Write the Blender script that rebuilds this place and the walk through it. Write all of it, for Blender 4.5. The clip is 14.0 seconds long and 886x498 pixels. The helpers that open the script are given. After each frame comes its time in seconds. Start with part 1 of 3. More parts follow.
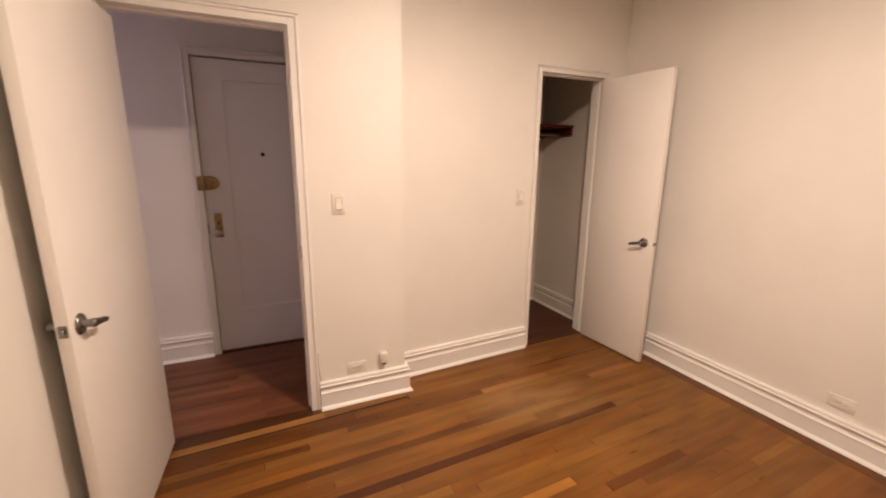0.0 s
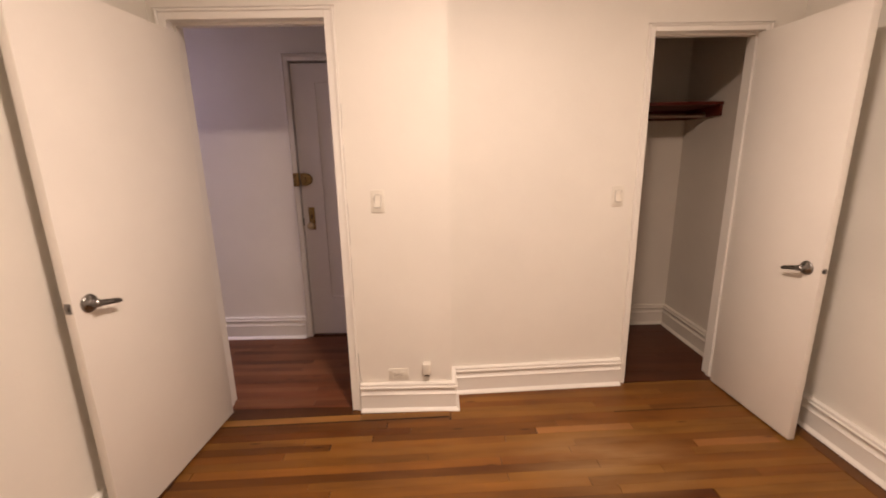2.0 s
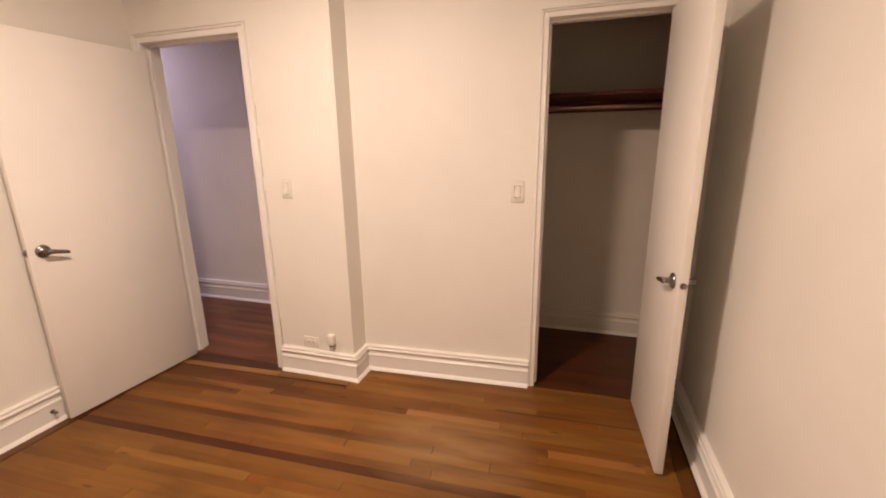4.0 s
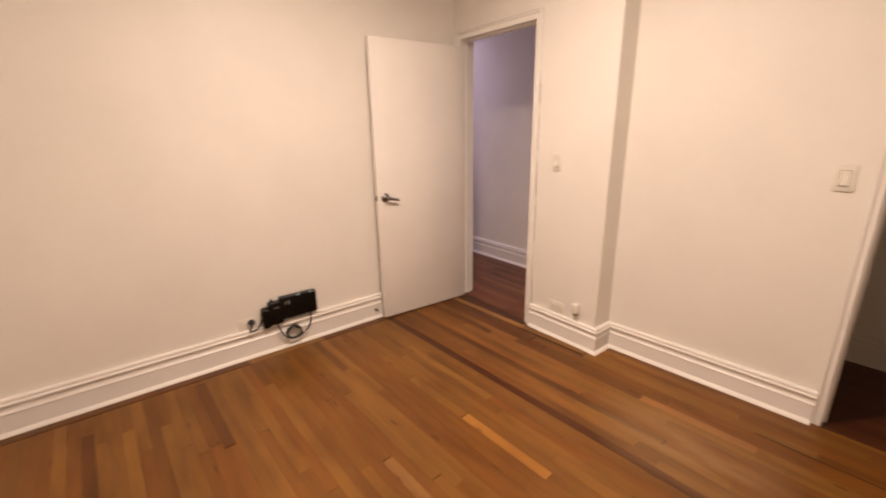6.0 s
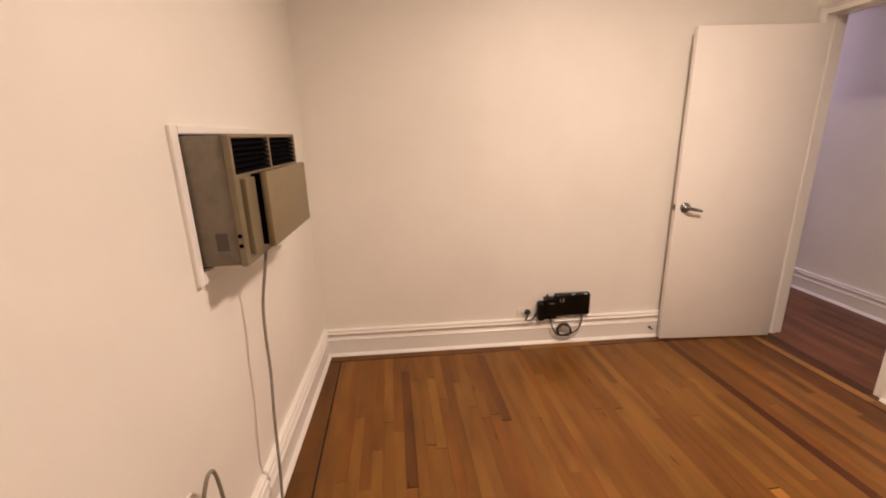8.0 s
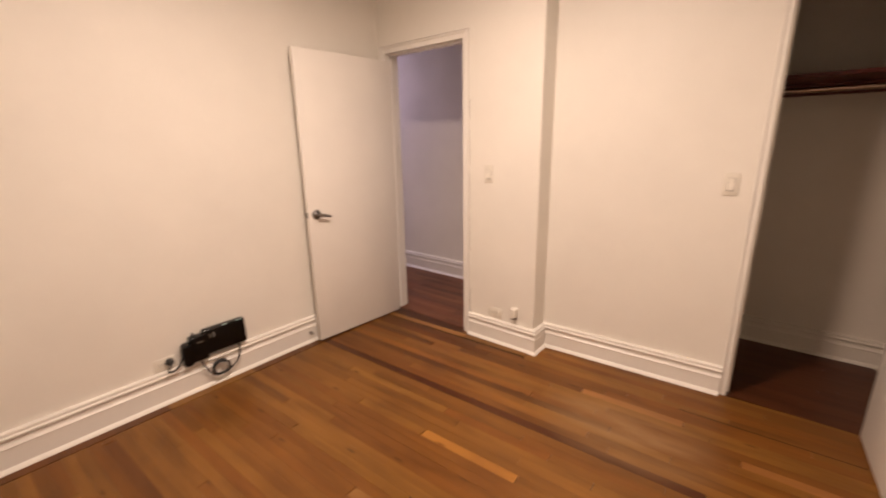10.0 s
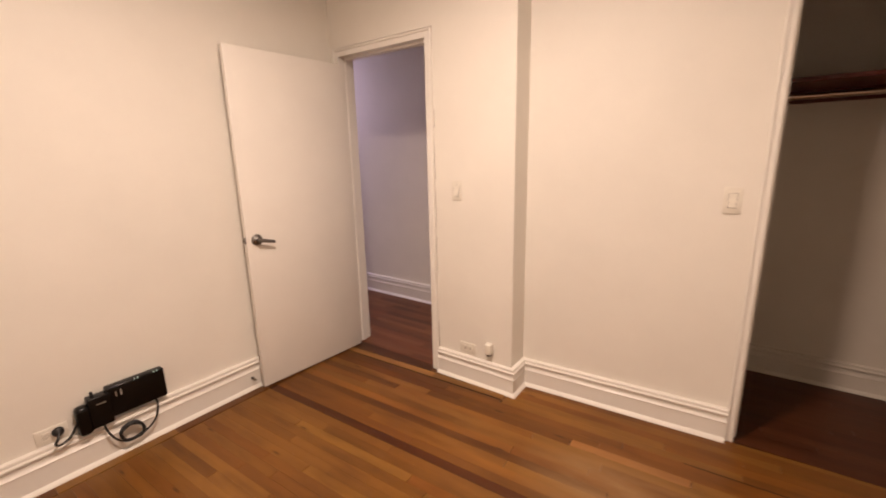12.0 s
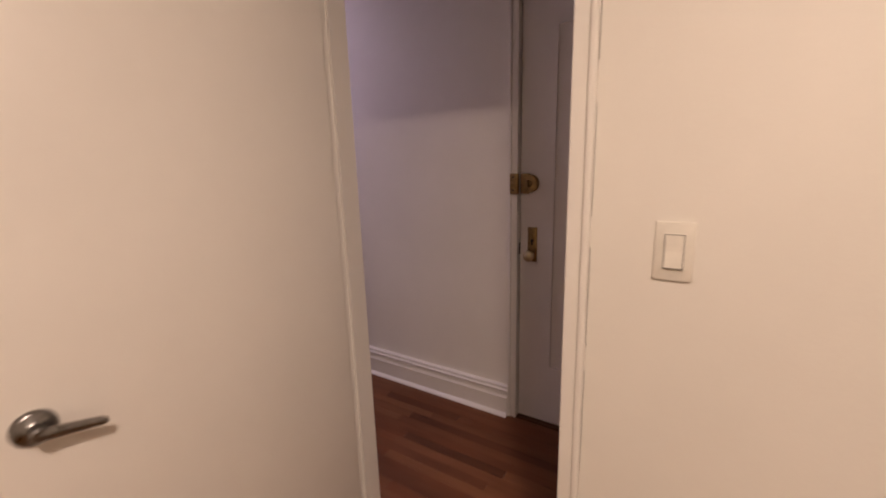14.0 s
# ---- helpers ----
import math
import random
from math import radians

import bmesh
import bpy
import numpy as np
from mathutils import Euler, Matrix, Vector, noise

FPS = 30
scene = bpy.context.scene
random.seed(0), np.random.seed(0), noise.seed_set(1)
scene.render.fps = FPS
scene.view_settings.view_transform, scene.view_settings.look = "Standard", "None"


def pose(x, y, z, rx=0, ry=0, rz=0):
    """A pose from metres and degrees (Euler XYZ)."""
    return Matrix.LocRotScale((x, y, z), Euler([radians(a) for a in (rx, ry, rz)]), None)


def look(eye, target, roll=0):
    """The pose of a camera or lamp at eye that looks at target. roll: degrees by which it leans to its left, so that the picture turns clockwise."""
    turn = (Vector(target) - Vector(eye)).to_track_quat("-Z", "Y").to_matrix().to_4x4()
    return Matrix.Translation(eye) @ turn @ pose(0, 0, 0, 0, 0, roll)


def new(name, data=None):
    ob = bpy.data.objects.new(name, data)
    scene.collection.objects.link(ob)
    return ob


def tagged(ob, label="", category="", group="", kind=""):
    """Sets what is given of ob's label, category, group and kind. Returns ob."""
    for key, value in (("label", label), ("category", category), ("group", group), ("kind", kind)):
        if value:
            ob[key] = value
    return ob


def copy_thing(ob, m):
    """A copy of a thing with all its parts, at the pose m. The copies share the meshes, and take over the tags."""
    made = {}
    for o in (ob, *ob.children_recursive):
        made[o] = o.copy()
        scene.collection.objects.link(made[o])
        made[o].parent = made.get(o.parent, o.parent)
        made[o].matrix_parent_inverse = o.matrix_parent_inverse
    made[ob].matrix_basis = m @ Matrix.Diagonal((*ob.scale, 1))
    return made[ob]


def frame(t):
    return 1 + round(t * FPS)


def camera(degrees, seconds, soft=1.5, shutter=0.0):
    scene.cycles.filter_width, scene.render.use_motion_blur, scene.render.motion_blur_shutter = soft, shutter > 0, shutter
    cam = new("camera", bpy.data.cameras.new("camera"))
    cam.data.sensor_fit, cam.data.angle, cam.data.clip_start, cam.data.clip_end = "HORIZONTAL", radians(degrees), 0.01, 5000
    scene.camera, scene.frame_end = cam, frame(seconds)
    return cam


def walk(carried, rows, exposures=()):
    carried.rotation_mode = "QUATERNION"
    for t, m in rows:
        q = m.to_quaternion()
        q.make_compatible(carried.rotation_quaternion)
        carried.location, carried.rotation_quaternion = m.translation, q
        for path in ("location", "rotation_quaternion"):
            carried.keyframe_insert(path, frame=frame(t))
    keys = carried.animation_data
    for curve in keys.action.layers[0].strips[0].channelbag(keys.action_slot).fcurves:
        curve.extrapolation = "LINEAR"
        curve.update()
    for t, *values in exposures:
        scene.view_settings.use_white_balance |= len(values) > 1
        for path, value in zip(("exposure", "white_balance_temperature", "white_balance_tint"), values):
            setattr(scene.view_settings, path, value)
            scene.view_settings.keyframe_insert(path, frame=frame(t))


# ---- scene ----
cam = camera(94.1, 14.0, soft=1.9, shutter=0.35)
PATH = [
    (0, (0.157, 0.126, 1.485), (0.964, 1.904, 1.05), 0.6),
    (0.5, (0.171, 0.164, 1.474), (0.736, 2.03, 1.03), 0.2),
    (1, (0.268, 0.203, 1.462), (0.611, 2.122, 1.015), -0.4),
    (1.5, (0.589, 0.203, 1.477), (0.732, 2.145, 1.022), -1.0),
    (2, (0.892, 0.274, 1.47), (0.907, 2.221, 1.016), -1.0),
    (2.5, (1.249, 0.355, 1.476), (1.159, 2.296, 1.004), -0.8),
    (2.7, (1.402, 0.335, 1.476), (1.257, 2.275, 1.012), -0.8),
    (4.8, (2.385, 0.298, 1.426), (1.5, 2.015, 0.909), -0.6),
    (5, (2.385, 0.281, 1.418), (1.411, 1.946, 0.892), -0.5),
    (5.5, (2.35, 0.222, 1.43), (1.095, 1.678, 0.878), -0.8),
    (6, (2.276, 0.158, 1.441), (0.76, 1.339, 0.885), -1.0),
    (6.5, (2.22, 0.08, 1.476), (0.503, 0.931, 0.904), -1.1),
    (7, (2.22, 0.005, 1.477), (0.369, 0.516, 0.917), -1.4),
    (7.2, (2.224, -0.037, 1.477), (0.343, 0.36, 0.924), -1.5),
    (8.0, (2.175, -0.105, 1.472), (0.240, 0.040, 0.930), -1.5),
    (9.3, (2.106, -0.053, 1.466), (0.429, 0.888, 0.916), -1.4),
    (9.5, (2.101, -0.027, 1.472), (0.543, 1.097, 0.918), -1.3),
    (10, (2.134, 0.029, 1.457), (0.908, 1.525, 0.946), -1.0),
    (10.5, (2.185, 0.084, 1.458), (1.247, 1.794, 1.016), -1.1),
    (11, (2.195, 0.099, 1.508), (1.346, 1.872, 1.141), -1.3),
    (11.5, (2.137, 0.145, 1.485), (1.189, 1.858, 1.08), -1.2),
    (12, (1.95, 0.367, 1.436), (0.812, 1.952, 0.993), -1.2),
    (12.5, (1.674, 0.589, 1.415), (0.401, 2.064, 0.961), -1.5),
    (13, (1.302, 0.876, 1.429), (0.014, 2.343, 0.993), -1.5),
    (13.5, (0.954, 1.223, 1.438), (-0.276, 2.745, 1.024), -2.1),
    (14, (0.614, 1.537, 1.418), (-0.441, 3.181, 0.993), -1.7),
]
walk(cam, [(t, look(eye, target, roll)) for t, eye, target, roll in PATH],
     [(0, -0.04), (2.5, -0.08), (5, 0.0), (7, -0.08), (9.5, -0.09), (11, 0.02), (12, -0.07), (12.5, -0.19), (13, -0.30), (13.5, -0.39), (14, -0.50)])

# ---- world and lamps ----
world = bpy.data.worlds.new("world")
scene.world = world
world.use_nodes = True
world.node_tree.nodes["Background"].inputs[0].default_value = (0.02, 0.022, 0.03, 1)
world.node_tree.nodes["Background"].inputs[1].default_value = 1.0
LAMP_HANG, LAMP_LIP = 0.052, 0.006
LAMP_AT, LAMP_POWER, LAMP_COLOUR = (1.17, 1.0, 2.76), 395.0, (1.0, 0.754, 0.616)
# added hall lamp, unseen: stands in for the cool light there
HALL_LIP = 0.05
HALL_AT, HALL_POWER, HALL_COLOUR = (-2.1, 3.0, 2.76), 84.0, (0.82, 0.65, 0.96)

# ---- the plan ----
W, E, S = -0.475, 2.865, -0.745          # west, east and south wall faces
N1, N2, N2_STEP = 2.447, 2.676, 2.612                     # north wall: by the hall door, by the closet
COL = 0.948                               # where the north wall steps back
CEIL = 2.83
HALL_S, HALL_N, HALL_W, HALL_E = 2.57, 3.472, -2.7, 1.12
CL_W, CL_E, CL_S, CL_N = 1.75, 2.822, 2.80, 3.61
HD_L, HD_R, HD_T = -0.385, 0.361, 2.105  # hall doorway
CD_L, CD_R, CD_T = 2.066, 2.657, 2.081   # closet doorway
ED_L, ED_R, ED_T = -0.174, 0.736, 2.128  # entry door
ROW, ROW0 = 0.052, 1.373                 # floor strips: width, a row's middle


# ---- materials ----
def mat(name, colour, rough=0.5, metal=0.0):
    m = bpy.data.materials.new(name)
    m.use_nodes = True
    b = m.node_tree.nodes["Principled BSDF"]
    b.inputs["Base Color"].default_value = (*colour, 1)
    b.inputs["Roughness"].default_value = rough
    b.inputs["Metallic"].default_value = metal
    return m, m.node_tree.nodes, m.node_tree.links, b


def coords(n, l, kind="Object", scale=(1, 1, 1)):
    c = n.new("ShaderNodeTexCoord")
    p = n.new("ShaderNodeMapping")
    p.inputs["Scale"].default_value = scale
    l.new(c.outputs[kind], p.inputs["Vector"])
    return p.outputs["Vector"]


def noise_node(n, l, vec, scale, detail=4, rough=0.5, distort=0.0):
    t = n.new("ShaderNodeTexNoise")
    t.inputs["Scale"].default_value = scale
    t.inputs["Detail"].default_value = detail
    t.inputs["Roughness"].default_value = rough
    t.inputs["Distortion"].default_value = distort
    l.new(vec, t.inputs["Vector"])
    return t.outputs["Fac"]


def ramp(n, l, fac, stops):
    r = n.new("ShaderNodeValToRGB")
    while len(r.color_ramp.elements) < len(stops):
        r.color_ramp.elements.new(0.5)
    for e, (p, c) in zip(r.color_ramp.elements, stops):
        e.position, e.color = p, (*c, 1)
    l.new(fac, r.inputs["Fac"])
    return r.outputs["Color"]


def mix(n, l, a, b, fac, mode="MIX"):
    x = n.new("ShaderNodeMix")
    x.data_type, x.blend_type = "RGBA", mode
    if isinstance(fac, float):
        x.inputs[0].default_value = fac
    else:
        l.new(fac, x.inputs[0])
    l.new(a, x.inputs[6])
    l.new(b, x.inputs[7])
    return x.outputs[2]


def bump(n, l, b, height, strength, distance):
    k = n.new("ShaderNodeBump")
    k.inputs["Strength"].default_value = strength
    k.inputs["Distance"].default_value = distance
    l.new(height, k.inputs["Height"])
    l.new(k.outputs["Normal"], b.inputs["Normal"])


def scaled(n, l, value, lo, hi):
    r = n.new("ShaderNodeMapRange")
    r.inputs["To Min"].default_value, r.inputs["To Max"].default_value = lo, hi
    l.new(value, r.inputs["Value"])
    return r.outputs["Result"]


def paint(name, colour, rough, relief=0.25, grain=90.0, spread=0.035):
    """Rolled or brushed wall paint: faint cloudy tone, fine relief."""
    m, n, l, b = mat(name, colour, rough)
    v = coords(n, l)
    cloud = noise_node(n, l, v, 1.7, 5, 0.6)
    lo = tuple(c * (1 - spread) for c in colour)
    hi = tuple(min(1, c * (1 + spread)) for c in colour)
    l.new(ramp(n, l, cloud, [(0.3, lo), (0.7, hi)]), b.inputs["Base Color"])
    fine = noise_node(n, l, v, grain, 3, 0.6)
    wave = noise_node(n, l, v, 6.0, 2, 0.5)
    add = n.new("ShaderNodeMath")
    add.operation = "MULTIPLY_ADD"
    l.new(wave, add.inputs[0])
    add.inputs[1].default_value = 1.5
    l.new(fine, add.inputs[2])
    bump(n, l, b, add.outputs[0], relief, 0.002)
    l.new(scaled(n, l, cloud, rough - 0.06, rough + 0.06), b.inputs["Roughness"])
    return m


PALE_PATCH_AT, PALE_PATCH_SIZE = (1.69, 1.99, 0.0), (0.50, 0.30, 1.0)


def strip_wood(name, tones, rough=0.335, dark=(0.05, 0.02, 0.008)):
    """Oak strip flooring under old varnish: each strip its own tone, long grain, knots, wear."""
    m, n, l, b = mat(name, tones[1], rough)
    info = n.new("ShaderNodeObjectInfo")
    c = n.new("ShaderNodeTexCoord")
    shift = n.new("ShaderNodeVectorMath")
    shift.operation = "SCALE"
    comb = n.new("ShaderNodeCombineXYZ")
    for i in range(3):
        l.new(info.outputs["Random"], comb.inputs[i])
    l.new(comb.outputs[0], shift.inputs[0])
    shift.inputs["Scale"].default_value = 37.0
    add = n.new("ShaderNodeVectorMath")
    l.new(c.outputs["Object"], add.inputs[0])
    l.new(shift.outputs[0], add.inputs[1])
    stretch = n.new("ShaderNodeMapping")
    stretch.inputs["Scale"].default_value = (2.2, 42, 30)
    l.new(add.outputs[0], stretch.inputs["Vector"])
    grain = noise_node(n, l, stretch.outputs[0], 1.0, 6, 0.62, 0.6)
    broad = n.new("ShaderNodeMapping")
    broad.inputs["Scale"].default_value = (1.6, 9, 9)
    l.new(add.outputs[0], broad.inputs["Vector"])
    cloud = noise_node(n, l, broad.outputs[0], 1.0, 3, 0.5)
    warm = tuple(c * k for c, k in zip(tones[1], (1.06, 0.93, 0.85)))
    pale = tuple(c * k for c, k in zip(tones[2], (1.0, 1.06, 1.10)))
    tone = ramp(n, l, info.outputs["Random"], [(0.0, tones[0]), (0.25, warm), (0.5, tones[1]), (0.8, tones[2]), (1.0, pale)])
    streak = ramp(n, l, grain, [(0.26, (0.74, 0.68, 0.62)), (0.46, (1, 1, 1)), (0.78, (1.06, 1.05, 1.03))])
    col = mix(n, l, tone, streak, 0.5, "MULTIPLY")
    patch = ramp(n, l, cloud, [(0.30, (0.78, 0.75, 0.72)), (0.6, (1.06, 1.06, 1.06))])
    col = mix(n, l, col, patch, 0.8, "MULTIPLY")
    place = n.new("ShaderNodeNewGeometry")
    wear = noise_node(n, l, place.outputs["Position"], 1.3, 1, 0.4)
    col = mix(n, l, col, ramp(n, l, wear, [(0.3, (0.86, 0.85, 0.84)), (0.7, (1.07, 1.06, 1.05))]), 1.0, "MULTIPLY")
    far = n.new("ShaderNodeMapping")
    far.inputs["Scale"].default_value = (2.6, 11, 1)
    l.new(place.outputs["Position"], far.inputs["Vector"])
    smudge = noise_node(n, l, far.outputs[0], 1.0, 2, 0.5)
    col = mix(n, l, col, ramp(n, l, smudge, [(0.30, (0.80, 0.76, 0.72)), (0.48, (1, 1, 1)), (0.72, (1.12, 1.11, 1.09))]), 1.0, "MULTIPLY")
    # small dark knots, drawn out along the grain
    spread = n.new("ShaderNodeMapping")
    spread.inputs["Scale"].default_value = (1.0, 4.6, 1)
    l.new(add.outputs[0], spread.inputs["Vector"])
    cell = n.new("ShaderNodeTexVoronoi")
    cell.voronoi_dimensions = "2D"
    cell.inputs["Scale"].default_value = 1.0
    l.new(spread.outputs[0], cell.inputs["Vector"])
    col = mix(n, l, col, ramp(n, l, cell.outputs["Distance"], [(0.010, (0.45, 0.40, 0.36)), (0.040, (1, 1, 1))]), 1.0, "MULTIPLY")
    # one oval patch before the closet is paler, broken up by noise
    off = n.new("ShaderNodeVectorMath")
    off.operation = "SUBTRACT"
    off.inputs[1].default_value = PALE_PATCH_AT
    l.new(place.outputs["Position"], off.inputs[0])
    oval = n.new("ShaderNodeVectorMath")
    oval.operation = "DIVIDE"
    oval.inputs[1].default_value = PALE_PATCH_SIZE
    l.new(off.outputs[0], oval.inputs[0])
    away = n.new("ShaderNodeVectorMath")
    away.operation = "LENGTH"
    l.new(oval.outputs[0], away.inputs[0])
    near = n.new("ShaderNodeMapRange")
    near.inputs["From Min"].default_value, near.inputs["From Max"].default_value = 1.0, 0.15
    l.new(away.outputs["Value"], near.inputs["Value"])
    patch_fac = n.new("ShaderNodeMath")
    patch_fac.operation = "MULTIPLY"
    l.new(near.outputs["Result"], patch_fac.inputs[0])
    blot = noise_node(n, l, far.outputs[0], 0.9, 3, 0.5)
    l.new(ramp(n, l, blot, [(0.32, (0.20, 0.20, 0.20)), (0.66, (1, 1, 1))]), patch_fac.inputs[1])
    patch_tone = n.new("ShaderNodeRGB")
    patch_tone.outputs[0].default_value = (0.30, 0.178, 0.078, 1)
    col = mix(n, l, col, patch_tone.outputs[0], patch_fac.outputs[0])
    l.new(col, b.inputs["Base Color"])
    b.inputs["Specular IOR Level"].default_value = 0.27
    l.new(scaled(n, l, wear, max(0.29, rough - 0.05), max(0.29, rough - 0.05) + 0.12), b.inputs["Roughness"])
    bump(n, l, b, grain, 0.06, 0.0006)
    return m


def metal(name, colour, rough, grime=0.3):
    m, n, l, b = mat(name, colour, rough, 1.0)
    v = coords(n, l)
    d = noise_node(n, l, v, 60, 4, 0.6)
    l.new(ramp(n, l, d, [(0.3, tuple(c * (1 - grime) for c in colour)), (0.65, colour)]), b.inputs["Base Color"])
    l.new(scaled(n, l, d, rough - 0.08, rough + 0.12), b.inputs["Roughness"])
    return m


def plastic(name, colour, rough=0.4, spread=0.06):
    m, n, l, b = mat(name, colour, rough)
    d = noise_node(n, l, coords(n, l), 25, 4, 0.6)
    l.new(ramp(n, l, d, [(0.3, tuple(c * (1 - spread) for c in colour)), (0.7, tuple(min(1, c * (1 + spread)) for c in colour))]), b.inputs["Base Color"])
    l.new(scaled(n, l, d, rough - 0.05, rough + 0.08), b.inputs["Roughness"])
    return m


def glow(name, colour, strength):
    m, n, l, b = mat(name, (0.8, 0.8, 0.8), 0.3)
    b.inputs["Emission Color"].default_value = (*colour, 1)
    b.inputs["Emission Strength"].default_value = strength
    return m


WALL = paint("wall_paint", (0.80, 0.772, 0.708), 0.55)
# wall paint darkened, so that the closet's shade sits in the colour
CLOSET_SHADE_PAINT = paint("shaded_closet_paint", (0.60, 0.55, 0.48), 0.6, 0.3, 70, 0.05)
CEILING = paint("ceiling_paint", (0.80, 0.775, 0.72), 0.75)
TRIM = paint("trim_enamel", (0.81, 0.785, 0.735), 0.37, 0.12, 40)
DOOR = paint("door_enamel", (0.82, 0.79, 0.735), 0.38, 0.15, 50)
ENTRY = paint("entry_door_enamel", (0.81, 0.78, 0.765), 0.42, 0.2, 45)
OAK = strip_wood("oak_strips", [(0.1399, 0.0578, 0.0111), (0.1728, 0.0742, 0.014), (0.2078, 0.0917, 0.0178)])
OAK_LIGHT = strip_wood("pale_oak_strip", [(0.34, 0.168, 0.036), (0.35, 0.173, 0.037), (0.36, 0.178, 0.038)])
OAK_HONEY = strip_wood("honey_oak_strip", [(0.1974, 0.0893, 0.0168), (0.2079, 0.0945, 0.0179), (0.2226, 0.1019, 0.0194)])
OAK_TAN = strip_wood("tan_oak_strip", [(0.265, 0.132, 0.040), (0.275, 0.137, 0.042), (0.285, 0.142, 0.044)])
OAK_PALE = strip_wood("border_oak_strip", [(0.30, 0.140, 0.036), (0.31, 0.145, 0.037), (0.32, 0.15, 0.038)])
OAK_MID = strip_wood("brown_oak_strip", [(0.112, 0.0425, 0.0085), (0.118, 0.0450, 0.009), (0.124, 0.0475, 0.0096)])
OAK_DARK = strip_wood("dark_oak_strip", [(0.0666, 0.0212, 0.0049), (0.0711, 0.0229, 0.0054), (0.0765, 0.0252, 0.0059)])
OAK_HALL = strip_wood("hall_oak_strips", [(0.135, 0.050, 0.0215), (0.155, 0.058, 0.025), (0.185, 0.072, 0.0305)])
OAK_HALL_DARK = strip_wood("dark_hall_strips", [(0.098, 0.034, 0.0145), (0.104, 0.0365, 0.0155), (0.11, 0.039, 0.0165)])
# closet strips: much darker and redder than the room's
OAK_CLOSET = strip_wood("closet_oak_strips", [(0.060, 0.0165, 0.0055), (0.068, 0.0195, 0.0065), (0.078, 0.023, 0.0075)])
GAP = mat("joint_dirt_gap_shade", (0.018, 0.008, 0.004), 0.8)[0]
SHELF_WOOD = strip_wood("stained_shelf_wood", [(0.082, 0.013, 0.008), (0.09, 0.0145, 0.009), (0.098, 0.016, 0.0095)], 0.24)
CHROME = metal("satin_nickel", (0.29, 0.28, 0.27), 0.28)
BRASS = metal("old_brass", (0.36, 0.245, 0.11), 0.38, 0.5)
BRASS_PALE = metal("worn_brass", (0.62, 0.52, 0.33), 0.32, 0.3)
ROD_METAL = metal("worn_rod", (0.42, 0.33, 0.27), 0.3, 0.3)
HINGE_DARK = metal("dark_hinge", (0.16, 0.14, 0.13), 0.45)
HINGE = metal("painted_hinge", (0.5, 0.46, 0.4), 0.5)
DARK = mat("dark_hollow", (0.012, 0.011, 0.010), 0.7)[0]
WHITE_PLASTIC = plastic("white_plastic", (0.78, 0.75, 0.67), 0.35)
PLATE_PLASTIC = plastic("painted_plate", (0.76, 0.73, 0.65), 0.42)
BLACK_PLASTIC = plastic("black_plastic", (0.003, 0.003, 0.0034), 0.2, 0.2)
BLACK_PLASTIC.node_tree.nodes["Principled BSDF"].inputs["Specular IOR Level"].default_value = 0.3
BLACK_RUBBER = plastic("black_rubber", (0.007, 0.007, 0.0075), 0.5, 0.2)
# flat grey drawn for the shade inside the outlet slots
SLOT_GREY = plastic("slot_shade_grey", (0.20, 0.17, 0.13), 0.6)
LED_GREEN = glow("green_indicator", (0.35, 1.0, 0.75), 0.4)
LABEL_GREY = plastic("worn_label", (0.30, 0.29, 0.26), 0.5)
GREY_CORD = plastic("grey_cord", (0.22, 0.19, 0.15), 0.5, 0.15)
AC_CASE = plastic("aged_metal_case", (0.168, 0.140, 0.101), 0.5, 0.16)
AC_FACE = plastic("tan_plastic", (0.19, 0.150, 0.088), 0.45, 0.08)
AC_PANEL = plastic("tan_panel", (0.195, 0.148, 0.078), 0.5, 0.08)
AC_STRIP = plastic("brown_control_strip", (0.17, 0.135, 0.075), 0.5)
AC_LABEL = plastic("faded_label", (0.075, 0.058, 0.048), 0.5)
AC_DARK = plastic("dark_grille", (0.0025, 0.0025, 0.004), 0.75, 0.2)
AC_DARK.node_tree.nodes["Principled BSDF"].inputs["Specular IOR Level"].default_value = 0.04
LAMP_PAN = plastic("white_enamel", (0.7, 0.68, 0.64), 0.6)
LAMP_GLASS = glow("lamp_glass", LAMP_COLOUR, LAMP_POWER)
HALL_FILL_GLASS = glow("hall_fill_glass", HALL_COLOUR, HALL_POWER)


# ---- mesh helpers ----
def box(bm, x0, x1, y0, y1, z0, z1, bevel=0.0, segments=1):
    made = bmesh.ops.create_cube(bm, size=1)["verts"]
    for v in made:
        v.co = Vector(((x0 + x1) / 2 + v.co.x * (x1 - x0), (y0 + y1) / 2 + v.co.y * (y1 - y0), (z0 + z1) / 2 + v.co.z * (z1 - z0)))
    if bevel:
        edges = list({e for v in made for e in v.link_edges})
        bmesh.ops.bevel(bm, geom=edges, offset=bevel, segments=segments, affect="EDGES", profile=0.5)
    return bm


def rod(bm, a, b, r0, r1=None, n=16, caps=True):
    a, b = Vector(a), Vector(b)
    q = (b - a).to_track_quat("Z", "Y").to_matrix().to_4x4()
    bmesh.ops.create_cone(bm, cap_ends=caps, segments=n, radius1=r0, radius2=r0 if r1 is None else r1, depth=(b - a).length,
                          matrix=Matrix.Translation((a + b) / 2) @ q)
    return bm


